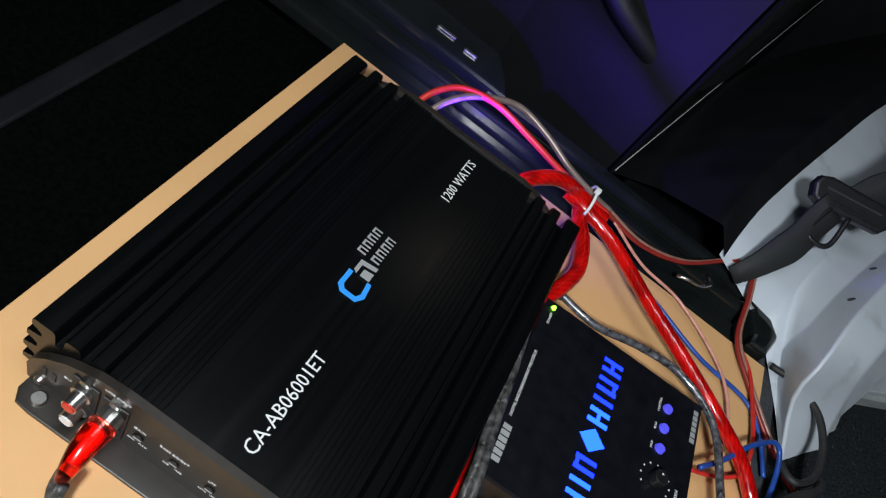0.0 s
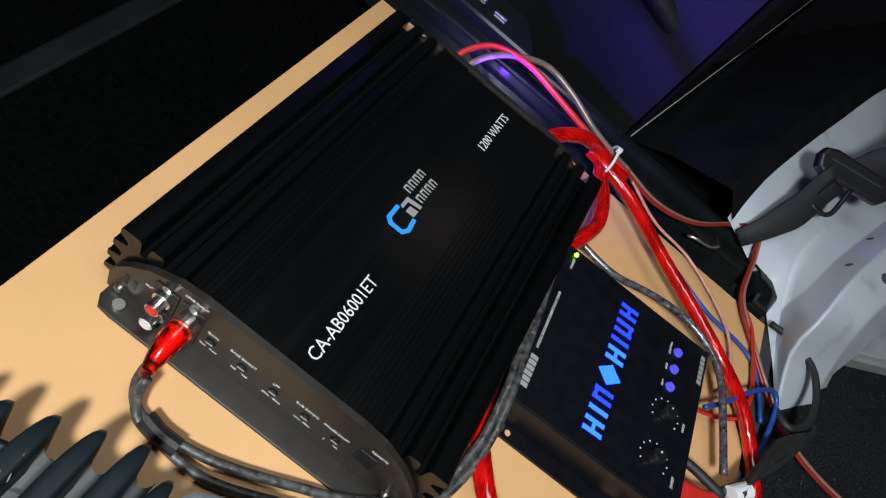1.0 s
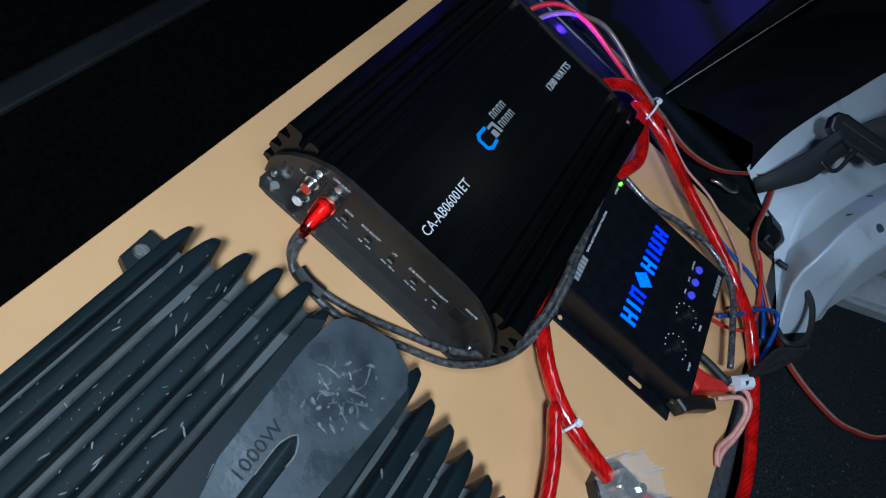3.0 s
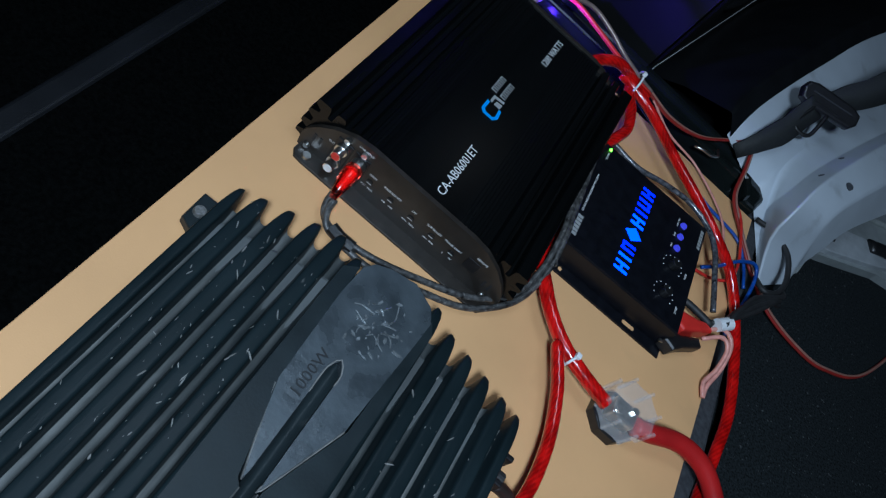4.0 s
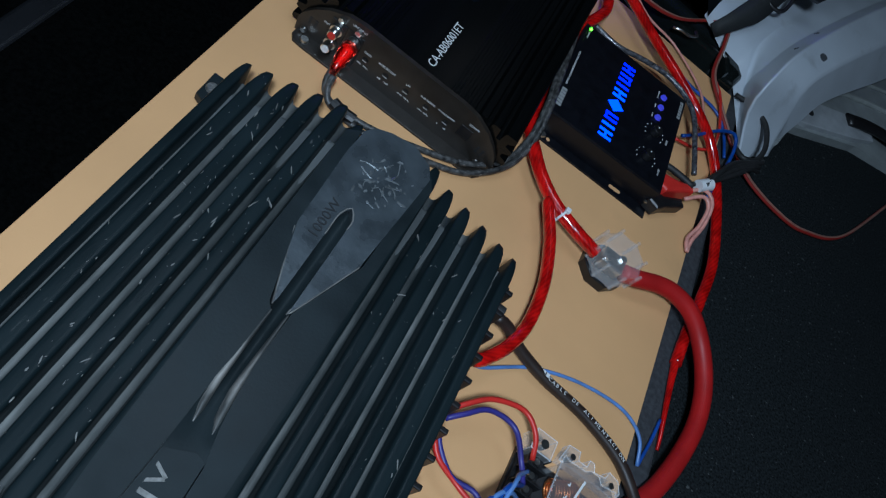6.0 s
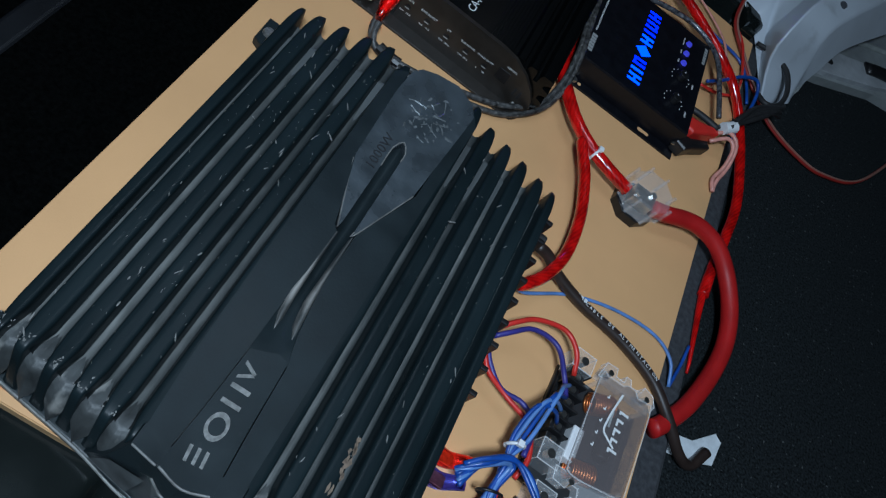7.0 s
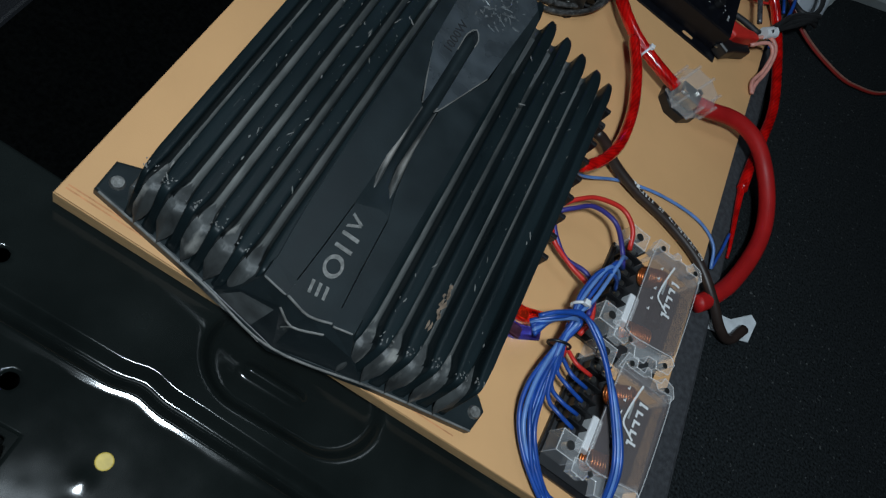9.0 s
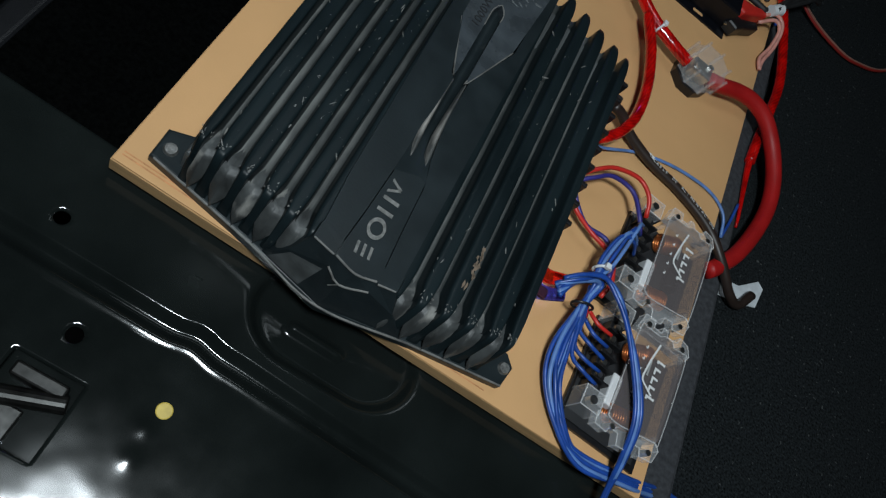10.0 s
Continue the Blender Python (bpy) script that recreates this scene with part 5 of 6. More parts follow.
# ---------- crossovers ----------
def crossover(at, turn):
    W, D = 0.074, 0.100
    co = thing("crossover", at, "small speaker crossover under a smoked acrylic cover", "crossover", "crossovers on the board", turn=turn)
    part("base", slab([(0, 0), (W + 0.006, 0), (W + 0.006, D), (0, D)], 0.0, 0.004, 0.0008), PLASTIC, co)
    part("circuit_board", block(0.002, 0.004, 0.0042, W, D - 0.004, 0.0062), PRINT_DARK, co)
    for k in range(6):
        y = 0.034 + k * 0.0112
        t = part("terminal", block(0.005, y - 0.0044, 0.0062, 0.018, y + 0.0044, 0.0175, 0.0008), PLASTIC, co)
        part("terminal_screw", rod((0.0115, y, 0.0175), (0.0115, y, 0.0198), 0.0033, 0.0026, 12), STEEL, t)
        part("terminal_wall", block(0.003, y + 0.0047, 0.0062, 0.021, y + 0.0063, 0.0225, 0.0004), PLASTIC, co)
    part("resistor", block(0.024, 0.028, 0.0062, 0.034, 0.056, 0.0185, 0.0014), WHITE_PLASTIC, co, "white cement resistor")
    for x, y, a in ((0.040, 0.084, 25), (0.042, 0.026, 15)):
        coil = bmesh.new()
        for k in range(9):
            c, q = math.cos(radians(a)), math.sin(radians(a))
            o = Vector((x + (k - 4) * 0.0024 * c, y + (k - 4) * 0.0024 * q, 0.0155))
            ring = [o + Vector((-q * 0.0078 * math.cos(w), c * 0.0078 * math.cos(w), 0.0078 * math.sin(w))) for w in [2 * math.pi * j / 10 for j in range(11)]]
            tube(ring, 0.0012, 6, 0.01, bm=coil)
        part("coil", coil, COPPER, co, "copper wire coil", smooth=True)
    part("capacitor", rod((0.056, 0.046, 0.013), (0.056, 0.066, 0.013), 0.0065, seg=18, bevel=0.0008), PLASTIC, co)
    # cover with stepped edges, and notched clear lugs at both of its ends
    cover = [(0.0225, 0.014), (0.030, 0.012), (0.046, 0.014), (0.068, 0.018), (0.0725, 0.022), (0.0725, 0.094), (0.068, 0.100), (0.058, 0.099), (0.055, 0.103), (0.047, 0.103), (0.043, 0.100), (0.028, 0.099), (0.0225, 0.094)]
    cv = part("cover", slab(cover, 0.0300, 0.0330, 0.0008), SMOKE, co, "smoked acrylic cover")
    rim = [(x, y, 0.0330) for x, y in cover]
    part("cover_glint", tube(rim + rim[:1], 0.0004, 5, 0.002), CRYSTAL_GLINT, cv)
    for x, y in ((0.026, 0.016), (0.026, 0.094), (0.070, 0.022), (0.070, 0.094)):
        part("cover_post", rod((x, y, 0.0045), (x, y, 0.0300), 0.0022, seg=8), CRYSTAL, cv)
    part("cover_side", block(0.0710, 0.020, 0.006, 0.0730, 0.094, 0.0300, 0.0005), SMOKE, cv)
    swoosh = []
    for k in range(13):
        t = k / 12
        swoosh.append((0.0452 - 0.0065 * math.sin(t * 1.9) + 0.0125 * max(0.0, t - 0.72) / 0.28, 0.093 - 0.050 * t + 0.006 * max(0.0, t - 0.72) / 0.28, 0.0334))
    part("logo_swoosh", tube(swoosh, 0.0009, 6, 0.002, flat=0.2), PRINT, cv, "white swoosh mark")
    for k, (tall, w) in enumerate(((1.0, 0.0030), (0.72, 0.0060), (0.72, 0.0064), (0.72, 0.0054), (1.0, 0.0036))):
        y = (0.0800, 0.0730, 0.0648, 0.0566, 0.0480)[k]
        x1 = 0.0470 + 0.0085 * tall
        bm = slab([(0.0470, y - w), (0.0488, y - w), (0.0488, y), (0.0470, y)], 0.0331, 0.0334)
        slab([(0.0488, y - 0.0020), (x1, y - 0.0020), (x1, y), (0.0488, y)], 0.0331, 0.0334, bm=bm)
        part("logo_bar", bm, PRINT, cv)
    part("logo_bar", slab([(0.0412, 0.0620), (0.0430, 0.0620), (0.0430, 0.0760), (0.0412, 0.0760)], 0.0331, 0.0333), PRINT_GREY, cv)
    for k in range(5):
        y = 0.041 + 0.0104 * k
        part("printed_mark", slab([(0.0330, y), (0.0352, y), (0.0352, y + 0.0030), (0.0344, y + 0.0030), (0.0344, y + 0.0012), (0.0330, y + 0.0012)], 0.0331, 0.0333), PRINT, cv)
    for x0, y0, x1, y1 in ((0.002, 0.012, 0.020, 0.029), (0.000, 0.094, 0.018, 0.110)):
        b = part("corner_clamp", block(x0, y0, 0.0045, x1, y1, 0.0250, 0.0012, 2), CRYSTAL, co, "clear acrylic corner clamp")
        ring = [(x0, y0, 0.025), (x1, y0, 0.025), (x1, y1, 0.025), (x0, y1, 0.025)]
        edge = bmesh.new()
        for p, q in zip(ring, ring[1:] + ring[:1]):
            rod(p, q, 0.0005, seg=6, bm=edge)
            rod(p, (p[0], p[1], 0.005), 0.0004, seg=6, bm=edge)
        part("clamp_glint", edge, CRYSTAL_GLINT, b)
        part("clamp_screw", rod(((x0 + x1) / 2, (y0 + y1) / 2, 0.019), ((x0 + x1) / 2, (y0 + y1) / 2, 0.0262), 0.0035, seg=14), STEEL, b)
    for name, lug in (("far", [(0.022, 0.097), (0.026, 0.112), (0.036, 0.113), (0.037, 0.106), (0.045, 0.106), (0.046, 0.112), (0.050, 0.112), (0.052, 0.106), (0.062, 0.108), (0.064, 0.114), (0.073, 0.112), (0.077, 0.104), (0.074, 0.097), (0.060, 0.098)]),
                      ("near", [(0.016, 0.014), (0.017, 0.004), (0.028, 0.003), (0.030, 0.008), (0.038, 0.008), (0.040, -0.001), (0.050, 0.000), (0.052, 0.008), (0.060, 0.009), (0.062, 0.003), (0.074, 0.005), (0.077, 0.016), (0.072, 0.021), (0.040, 0.015)])):
        b = part("end_lug", slab(lug, 0.0200, 0.0290, 0.0010), CRYSTAL, co, "notched clear acrylic end lug")
        ring = [(x, y, 0.0290) for x, y in lug]
        edge = bmesh.new()
        for k, (p, q) in enumerate(zip(ring, ring[1:] + ring[:1])):
            rod(p, q, 0.00045, seg=6, bm=edge)
            if k % 2:
                rod(p, (p[0], p[1], 0.0200), 0.0005, seg=6, bm=edge)
        part("lug_glint", edge, CRYSTAL_GLINT, b)
        yb = 0.5 * (lug[1][1] + lug[-1][1])
        for x in (0.031, 0.068):
            part("lug_screw", rod((x, yb, 0.0210), (x, yb, 0.0305), 0.0030, 0.0024, 12), STEEL, b)
    return co


first = crossover((0.3590, 0.1300, 0.0), -2.0)
copy_thing(first, pose(0.3620, 0.0180, 0.0, 0, 0, -3.0))

# ---------- wires ----------
wire_rng = random.Random(7)


def wire(name, pts, r, mat, label, wobble=0.0, **more):
    if wobble:
        pts = [pts[0]] + [tuple(c + wire_rng.uniform(-wobble, wobble) * (0.5 if i == 2 else 1) for i, c in enumerate(p)) for p in pts[1:-1]] + [pts[-1]]
    return cable(name, pts, r, mat, label, "wire", seg=8, **more)


wire("blue_wire", [(0.294, 0.256, 0.024), (0.308, 0.262, 0.010), (0.349, 0.293, 0.003), (0.393, 0.309, 0.003), (0.437, 0.313, 0.003), (0.462, 0.302, 0.001), (0.472, 0.282, -0.006)], 0.0016, BLUE_PALE, "thin blue wire crossing the board")
wire("blue_wire", [(0.483, 0.335, -0.007), (0.479, 0.310, -0.007), (0.473, 0.284, -0.007)], 0.0016, BLUE_WIRE, "thin blue wire beside the board")
wire("red_speaker_wire", [(0.296, 0.212, 0.024), (0.305, 0.222, 0.028), (0.321, 0.236, 0.028), (0.346, 0.243, 0.028), (0.361, 0.232, 0.028), (0.3690, 0.218, 0.0205)], 0.0021, RED_WIRE, "red speaker wire to the crossover")
wire("violet_speaker_wire", [(0.296, 0.205, 0.022), (0.306, 0.214, 0.026), (0.322, 0.228, 0.026), (0.345, 0.228, 0.026), (0.358, 0.208, 0.028), (0.3690, 0.198, 0.0205)], 0.0021, VIOLET_WIRE, "violet speaker wire to the crossover")
wire("red_speaker_wire", [(0.296, 0.190, 0.020), (0.305, 0.180, 0.018), (0.327, 0.172, 0.016), (0.348, 0.160, 0.022), (0.356, 0.138, 0.024), (0.352, 0.120, 0.022)], 0.0021, RED_WIRE, "red speaker wire from the finned amplifier")
wire("violet_speaker_wire", [(0.296, 0.196, 0.020), (0.304, 0.186, 0.018), (0.320, 0.175, 0.016), (0.340, 0.174, 0.018), (0.352, 0.160, 0.022), (0.350, 0.135, 0.028)], 0.0021, VIOLET_WIRE, "violet speaker wire from the finned amplifier")

for k in range(6):
    wire("blue_bundle_wire", [(0.306 + 0.001 * k, 0.100 - 0.002 * k, 0.030 + 0.001 * k), (0.322, 0.112, 0.040 - 0.002 * k), (0.338 + 0.0022 * (k % 3), 0.122 + 0.0025 * (k // 3), 0.034 - 0.003 * (k // 3)), (0.338, 0.102, 0.026), (0.3310 + 0.0026 * k, 0.066, 0.016 + 0.002 * (k % 2)), (0.3380 + 0.0026 * k, 0.036, 0.011 + 0.002 * (k % 3)), (0.3610 + 0.0024 * k, 0.010, 0.008), (0.392, -0.006 + 0.002 * k, 0.005), (0.440, 0.001 + 0.002 * k, 0.003), (0.500, 0.016 + 0.002 * k, -0.020), (0.56, 0.0 + 0.004 * k, -0.022)],
         0.0019, (BLUE_WIRE, BLUE_PALE, BLUE_WIRE)[k % 3], "blue wire looping in a loose bundle over the board", 0.0016)
for k in range(3):
    wire("blue_bundle_wire", [(0.307, 0.102, 0.040), (0.320, 0.113, 0.044), (0.335 + 0.001 * k, 0.122, 0.044), (0.350 + 0.002 * k, 0.116, 0.044), (0.367 + 0.002 * k, 0.098, 0.044), (0.386 + 0.0024 * k, 0.070, 0.043), (0.403 + 0.002 * k, 0.038, 0.040), (0.414 + 0.001 * k, 0.010, 0.024), (0.421 + 0.001 * k, -0.012, 0.006), (0.426 + 0.002 * k, -0.05, -0.010), (0.43, -0.12, -0.0155)],
         0.0019, (BLUE_WIRE, BLUE_PALE, BLUE_WIRE)[k], "blue wire lying across the crossover", 0.0010)
for k in range(4):
    yk = 0.130 + 0.034 + 0.0112 * (k + 1)
    wire("blue_terminal_wire", [(0.338, 0.125, 0.028), (0.334 + 0.004 * k, 0.145, 0.034), (0.340 + 0.004 * k, 0.166 + 0.006 * k, 0.042), (0.356, 0.174 + 0.007 * k, 0.036), (0.3690, yk, 0.0205)], 0.0017, (BLUE_WIRE, BLUE_PALE)[k % 2], "blue wire screwed into the crossover", 0.0012)
for k in range(5):
    yk = 0.018 + 0.034 + 0.0112 * k
    wire("blue_terminal_wire", [(0.338, 0.120, 0.026), (0.342 + 0.001 * k, 0.098 - 0.003 * (4 - k), 0.022), (0.348, yk + 0.010, 0.018), (0.358, yk + 0.002, 0.022), (0.3740, yk, 0.0205)], 0.0017, (RED_WIRE if k == 4 else BLUE_WIRE), "wire screwed into the second crossover", 0.0012)
tagged(part("black_cable_tie", tube([Vector((0.337, 0.100, 0.026)) + Vector((0.0090 * math.cos(a), 0.002 * math.cos(a), 0.0070 * math.sin(a))) for a in [2 * math.pi * j / 12 for j in range(13)]], 0.0011, 6, 0.003), PLASTIC, None, "black cable tie round blue wires", smooth=True), category="cable tie")

# spade plugs at the finned amplifier's side
for (x, y), mat, name in (((0.298, 0.103), RED_CLEAR, "red_spade_plug"), ((0.298, 0.088), BLUE_CLEAR, "blue_spade_plug")):
    bm = tube([(x - 0.008, y, 0.026), (x + 0.002, y, 0.027), (x + 0.013, y + 0.004, 0.029), (x + 0.019, y + 0.006, 0.031)], 0.0072, 12, 0.002, taper=lambda t: 1.0 - 0.40 * t)
    ob = thing(name, (x, y, 0.02), ("red" if mat is RED_CLEAR else "blue") + " translucent insulated spade plug", "plug")
    part("sleeve", bm, mat, ob, smooth=True)
    part("blade", block(x - 0.014, y - 0.003, 0.0255, x + 0.006, y + 0.003, 0.0275, 0.0004), COPPER, ob)


# ---------- phono lead ----------
plug = thing("phono_plug", (0.0835, 0.4175, 0.020), "translucent red phono plug in the amplifier's socket", "plug")
part("sleeve", tube([(0.0835, 0.424, 0.0295), (0.0835, 0.414, 0.0285), (0.0845, 0.404, 0.0250), (0.0855, 0.396, 0.0200)], 0.0072, 16, 0.0015, taper=lambda t: 1.0 - 0.62 * t * t), RED_CLEAR, plug, smooth=True)
part("core", rod((0.0835, 0.426, 0.0295), (0.0845, 0.404, 0.0255), 0.0030, 0.0022), material("red_core", (0.75, 0.02, 0.01), 0.4), plug)
part("collar", rod((0.0835, 0.4305, 0.0298), (0.0835, 0.4225, 0.0294), 0.0062, bevel=0.0008), STEEL, plug)
main = [(0.0855, 0.398, 0.0210), (0.0865, 0.392, 0.0130), (0.0930, 0.386, 0.0060), (0.1080, 0.3830, 0.0050)]
trail = [(0.1400, 0.3850, 0.0050), (0.1790, 0.3990, 0.0050), (0.2190, 0.4170, 0.0060), (0.2470, 0.4450, 0.0120), (0.2560, 0.4800, 0.0220), (0.2520, 0.5150, 0.0360), (0.2470, 0.5500, 0.0380), (0.2425, 0.5940, 0.0380), (0.2380, 0.6450, 0.0360), (0.2420, 0.6780, 0.0240), (0.2560, 0.6900, 0.0200)]
lead = thing("phono_lead", (0.14, 0.39, 0.0), "twisted grey braided phono lead round the processor", "cable")
for s in (-1, 1):
    off = [(x - s * 0.0022, y + s * (0.0045 if 0.11 < x < 0.24 and y < 0.44 else 0.0020), z) for x, y, z in main + trail]
    part("strand", tube(off, 0.0028, 10, 0.003, lobes=3, twist=70), GREY_BRAID, lead, smooth=True)
rest = [(0.2560, 0.6900, 0.0200), (0.2900, 0.6840, 0.0220), (0.3250, 0.6900, 0.0260), (0.3570, 0.6910, 0.0290), (0.3840, 0.6800, 0.0300), (0.4010, 0.6600, 0.0300), (0.4140, 0.6250, 0.0270), (0.4240, 0.5900, 0.0250)]
part("strand", tube(rest, 0.0030, 10, 0.003, lobes=3, twist=70), CLEAR_BRAID, lead, "clear strand over silver braid", smooth=True)
part("black_tape", tube([(0.0990, 0.3855, 0.0062), (0.1090, 0.3835, 0.0060), (0.1210, 0.3835, 0.0060)], 0.0056, 12, 0.003), PLASTIC, lead, "black tape wrap")

# ---------- wires at the far end and beside the processor ----------
wire("red_thin_wire", [(0.083, 0.733, 0.030), (0.090, 0.752, 0.046), (0.106, 0.772, 0.053), (0.135, 0.783, 0.053), (0.170, 0.781, 0.049), (0.205, 0.780, 0.043), (0.238, 0.784, 0.036), (0.262, 0.790, 0.030)], 0.0027, RED_WIRE, "red wire arching from the amplifier's far end")
wire("silver_thin_wire", [(0.094, 0.733, 0.030), (0.102, 0.752, 0.046), (0.118, 0.776, 0.052), (0.148, 0.798, 0.054), (0.180, 0.797, 0.050), (0.212, 0.790, 0.043), (0.243, 0.790, 0.036), (0.262, 0.794, 0.031)], 0.0027, CLEAR_WIRE, "silver wire arching from the amplifier's far end")
pair = [(0.255, 0.790, 0.032), (0.300, 0.795, 0.022), (0.346, 0.820, 0.017), (0.390, 0.862, 0.022), (0.408, 0.862, 0.026), (0.414, 0.835, 0.020), (0.418, 0.790, 0.010), (0.440, 0.757, 0.005), (0.476, 0.724, -0.004), (0.520, 0.702, -0.014), (0.575, 0.695, -0.019), (0.620, 0.702, -0.020), (0.680, 0.745, -0.020), (0.760, 0.880, -0.020)]
wire("red_pair_wire", pair, 0.0020, RED_DULL, "red half of a speaker pair running to the carpet")
wire("silver_pair_wire", [(x + 0.0022, y + 0.0036, z + 0.0004) for x, y, z in pair], 0.0018, COPPER_DULL, "silver half of a speaker pair")
wire("silver_loose_wire", [(0.270, 0.790, 0.028), (0.313, 0.788, 0.012), (0.360, 0.784, 0.008), (0.411, 0.744, 0.008), (0.426, 0.694, 0.008), (0.415, 0.664, 0.010)], 0.0014, PINK_WIRE, "thin copper coloured loose wire")
wire("blue_loose_wire", [(0.243, 0.782, 0.022), (0.300, 0.764, 0.017), (0.340, 0.760, 0.010), (0.390, 0.745, 0.006), (0.440, 0.740, 0.004), (0.462, 0.720, 0.0), (0.474, 0.690, -0.004)], 0.0019, BLUE_WIRE, "blue wire beside the red cable")
wire("blue_loop_wire", [(0.400, 0.636, 0.020), (0.417, 0.655, 0.020), (0.442, 0.688, 0.020), (0.466, 0.708, 0.016), (0.475, 0.690, 0.008), (0.470, 0.640, 0.000), (0.462, 0.605, 0.002)], 0.0021, BLUE_WIRE, "blue wire looping beside the processor")
wire("red_loop_wire", [(0.398, 0.636, 0.012), (0.424, 0.650, 0.008), (0.444, 0.668, 0.008), (0.450, 0.700, 0.008), (0.444, 0.740, 0.008), (0.436, 0.769, 0.008), (0.420, 0.790, 0.008)], 0.0017, RED_WIRE, "thin red wire looping at the board's corner")
wire("black_loop_cable", [(0.462, 0.800, 0.002), (0.482, 0.790, 0.010), (0.503, 0.768, 0.016), (0.512, 0.735, 0.014), (0.506, 0.706, 0.012), (0.488, 0.690, 0.012), (0.476, 0.705, 0.006)], 0.0032, RUBBER, "black cable loop beside the white steel")
for k in range(4):
    wire("black_sleeved_wire", [(0.428 + 0.003 * k, 0.580, 0.022 + 0.003 * k), (0.450, 0.606 + 0.004 * k, 0.024 + 0.002 * k), (0.474, 0.640 + 0.006 * k, 0.022), (0.498 + 0.003 * k, 0.676 + 0.006 * k, 0.018), (0.512, 0.690 + 0.008 * k, 0.010)], 0.0028, RUBBER, "black sleeved wire in a bundle", 0.0015)
wire("black_lead", [(0.386, 0.585, 0.014), (0.400, 0.583, 0.018), (0.414, 0.578, 0.022), (0.428, 0.574, 0.024)], 0.0036, RUBBER, "black lead from the processor's side")
tagged(part("cable_label", rod((0.432, 0.578, 0.026), (0.444, 0.590, 0.028), 0.0066, seg=16), WHITE_PLASTIC, None, "white paper label round wires"), category="label")

# plug of the processor
pp = thing("power_plug", (0.404, 0.546, 0.0), "red and black power plug at the processor's side", "plug")
part("red_shell", slab([(0.388, 0.548), (0.402, 0.545), (0.420, 0.560), (0.432, 0.570), (0.428, 0.578), (0.412, 0.570), (0.396, 0.566), (0.388, 0.566)], 0.008, 0.024, 0.004, 3), RED_WIRE, pp, "red shell")
part("black_shell", slab([(0.390, 0.526), (0.402, 0.522), (0.412, 0.534), (0.430, 0.550), (0.424, 0.558), (0.404, 0.544), (0.390, 0.542)], 0.004, 0.018, 0.004, 3), PLASTIC, pp, "black shell")
part("pin", rod((0.388, 0.526, 0.011), (0.396, 0.528, 0.011), 0.0018, seg=10), STEEL, pp)
for k in range(2):
    wire("pink_wire", [(0.426, 0.570 - 0.012 * k, 0.018), (0.442, 0.580 - 0.010 * k, 0.026), (0.455 - 0.003 * k, 0.572 - 0.009 * k, 0.024), (0.459 - 0.005 * k, 0.550 - 0.006 * k, 0.014), (0.455 - 0.005 * k, 0.528, 0.006), (0.455, 0.514, 0.004)], 0.0022, PINK_WIRE, "copper pink wire looping from the plug")
clip = tagged(part("spring_clip", tube([(0.346, 0.806, 0.012), (0.356, 0.806, 0.016), (0.370, 0.812, 0.014), (0.380, 0.826, 0.012), (0.376, 0.834, 0.012)], 0.0020, 8), STEEL, None, "bent steel spring clip on the black bar", smooth=True), category="clip")

# ---------- seat belt ----------
sb = thing("seat_belt", (0.45, 0.95, 0.06), "black seat belt with its tongue lying on the white steel", "seat belt")


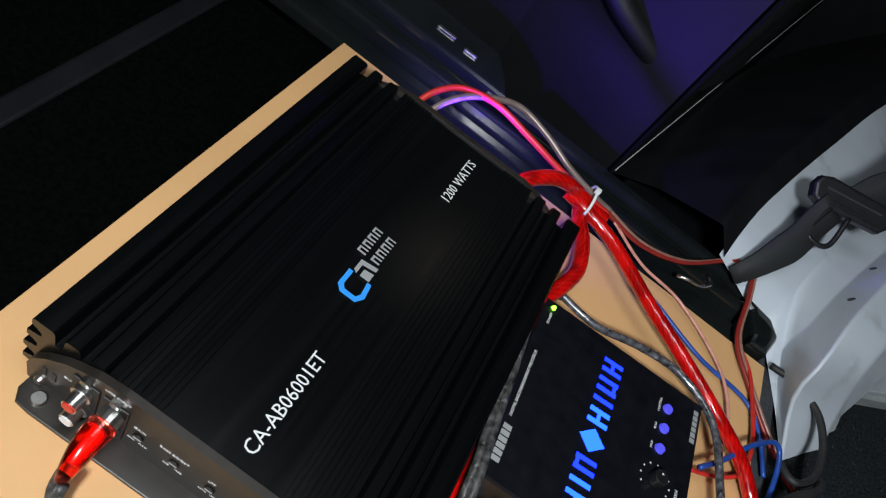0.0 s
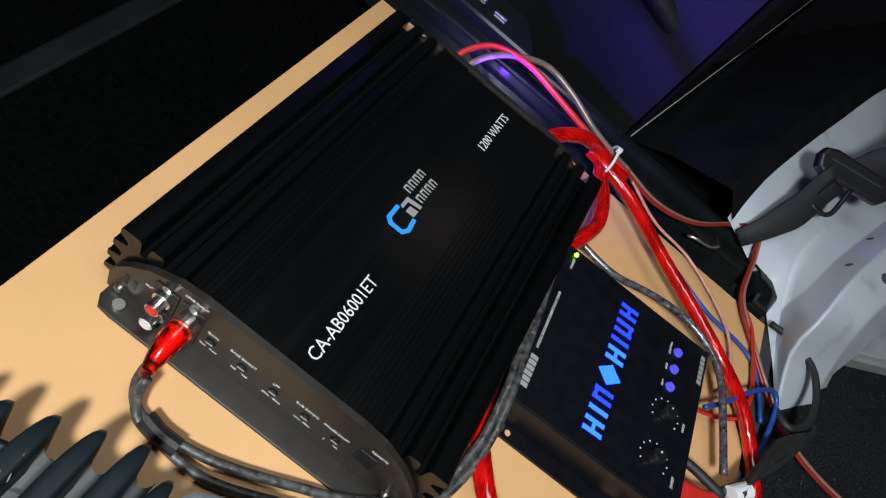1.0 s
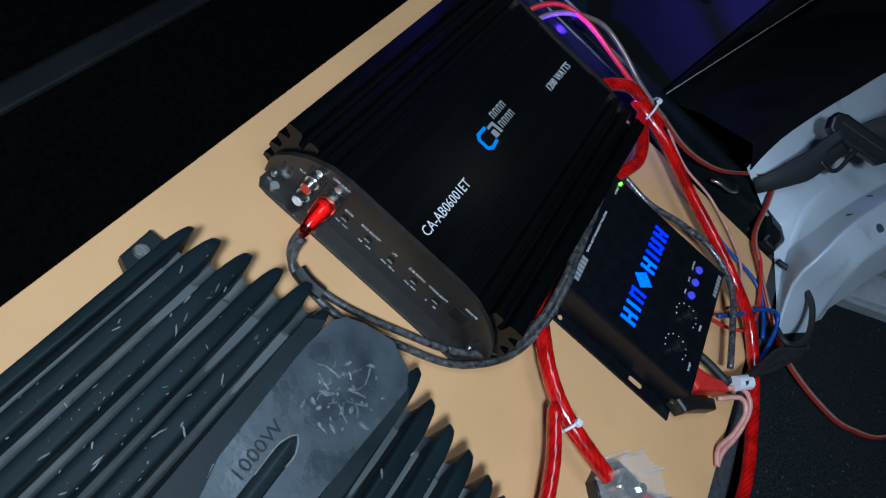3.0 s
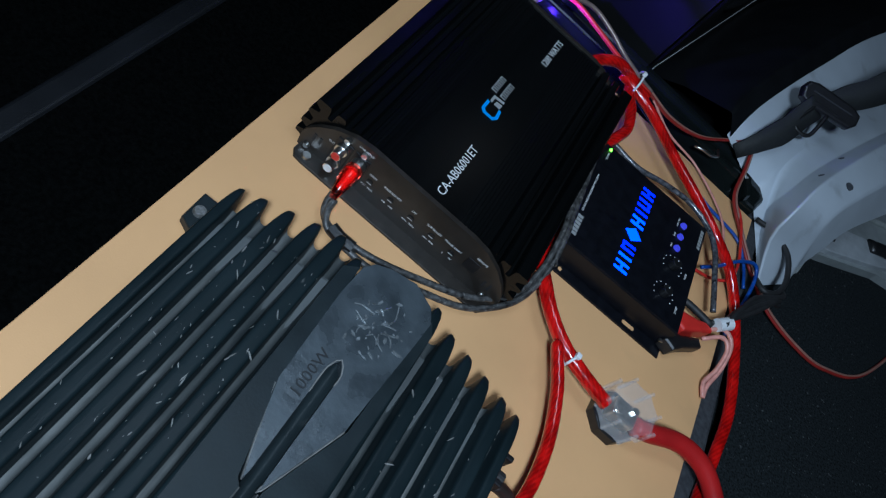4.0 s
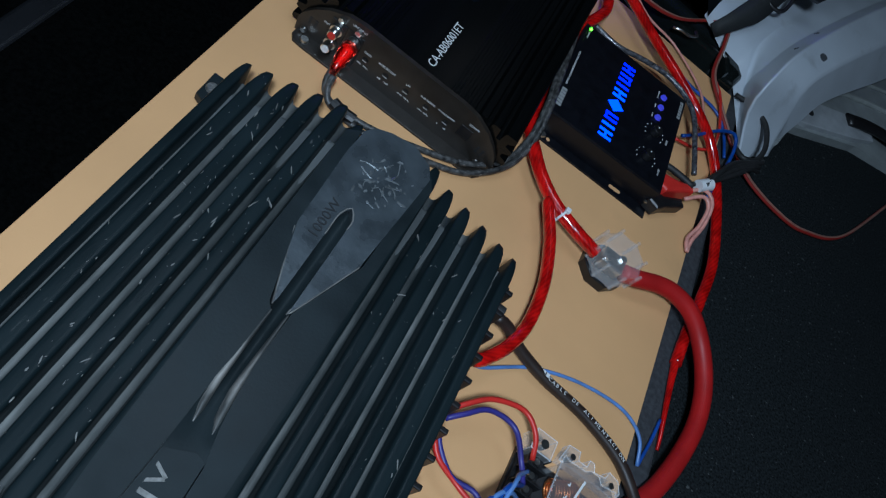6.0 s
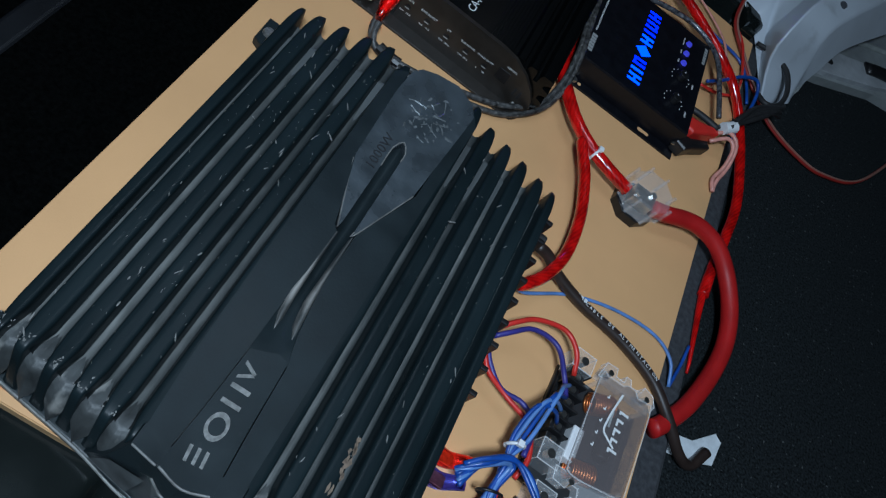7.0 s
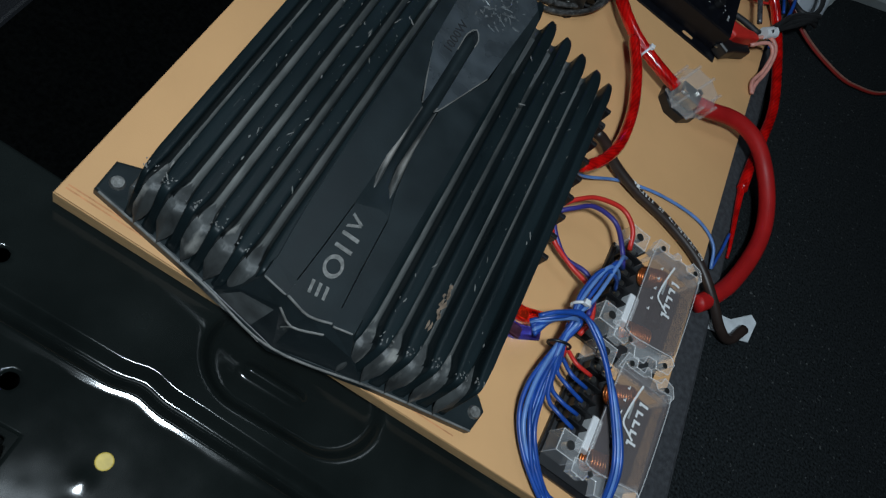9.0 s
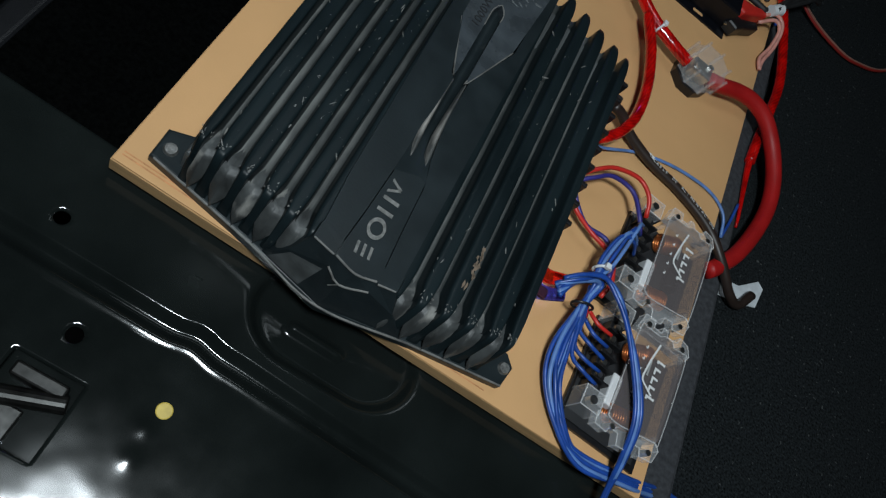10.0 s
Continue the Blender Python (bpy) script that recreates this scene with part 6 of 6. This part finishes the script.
def strap(pts, half, thick=0.0014):
    line = spline(pts, 0.008)
    bm = bmesh.new()
    rows = []
    for i, p in enumerate(line):
        d = (line[min(i + 1, len(line) - 1)] - line[max(i - 1, 0)]).normalized()
        s = d.cross(Vector((0.35, -0.55, 0.75))).normalized()
        u = s.cross(d)
        w = half * (0.55 + 0.45 * min(1, i / (0.45 * len(line))))
        rows.append([bm.verts.new(p + s * a * w + u * b * thick) for a, b in ((-1, -1), (1, -1), (1, 1), (-1, 1))])
    for a, b in zip(rows, rows[1:]):
        for k in range(4):
            bm.faces.new((a[k], a[(k + 1) % 4], b[(k + 1) % 4], b[k]))
    bm.faces.new(rows[0])
    bm.faces.new(rows[-1])
    return bm


part("webbing", strap([(0.392, 0.842, 0.022), (0.402, 0.853, 0.037), (0.413, 0.872, 0.048), (0.424, 0.893, 0.058), (0.431, 0.918, 0.071), (0.438, 0.938, 0.085)], 0.016), BELT, sb, smooth=True)
part("webbing", strap([(0.450, 0.950, 0.092), (0.462, 0.968, 0.104), (0.480, 0.988, 0.117), (0.510, 1.035, 0.142), (0.560, 1.110, 0.180), (0.640, 1.230, 0.240)], 0.026), BELT, sb, smooth=True)
tm = frame_at((0.449, 0.946, 0.091), (0.068, 0.006, 0.010), (0.000, 0.040, 0.036)) @ Matrix.Scale(0.88, 4)


def on_tongue(bm):
    bmesh.ops.transform(bm, matrix=tm, verts=bm.verts)
    return bm


tongue = part("tongue", on_tongue(slab([(-0.046, 0.004), (-0.042, 0.014), (-0.030, 0.018), (0.030, 0.016), (0.044, 0.010), (0.046, -0.004), (0.038, -0.014), (-0.030, -0.016), (-0.042, -0.010)], -0.005, 0.007, 0.004, 3)), PLASTIC, sb, "black plastic belt tongue")
part("tongue_slot", on_tongue(block(-0.032, 0.003, 0.0066, 0.032, 0.0055, 0.0078, 0.0004)), PRINT_DARK, tongue)
part("tongue_ribs", on_tongue(block(-0.020, -0.006, 0.0066, 0.020, -0.0048, 0.0080, 0.0003, bm=block(-0.020, -0.009, 0.0066, 0.020, -0.0078, 0.0080, 0.0003))), PLASTIC, tongue)
part("tongue_loop", on_tongue(tube([(-0.018, -0.012, 0.004), (-0.030, -0.042, 0.006), (-0.024, -0.052, 0.006), (-0.004, -0.050, 0.006), (0.004, -0.014, 0.004)], 0.0030, 8)), PLASTIC, tongue, "black coated steel loop", smooth=True)
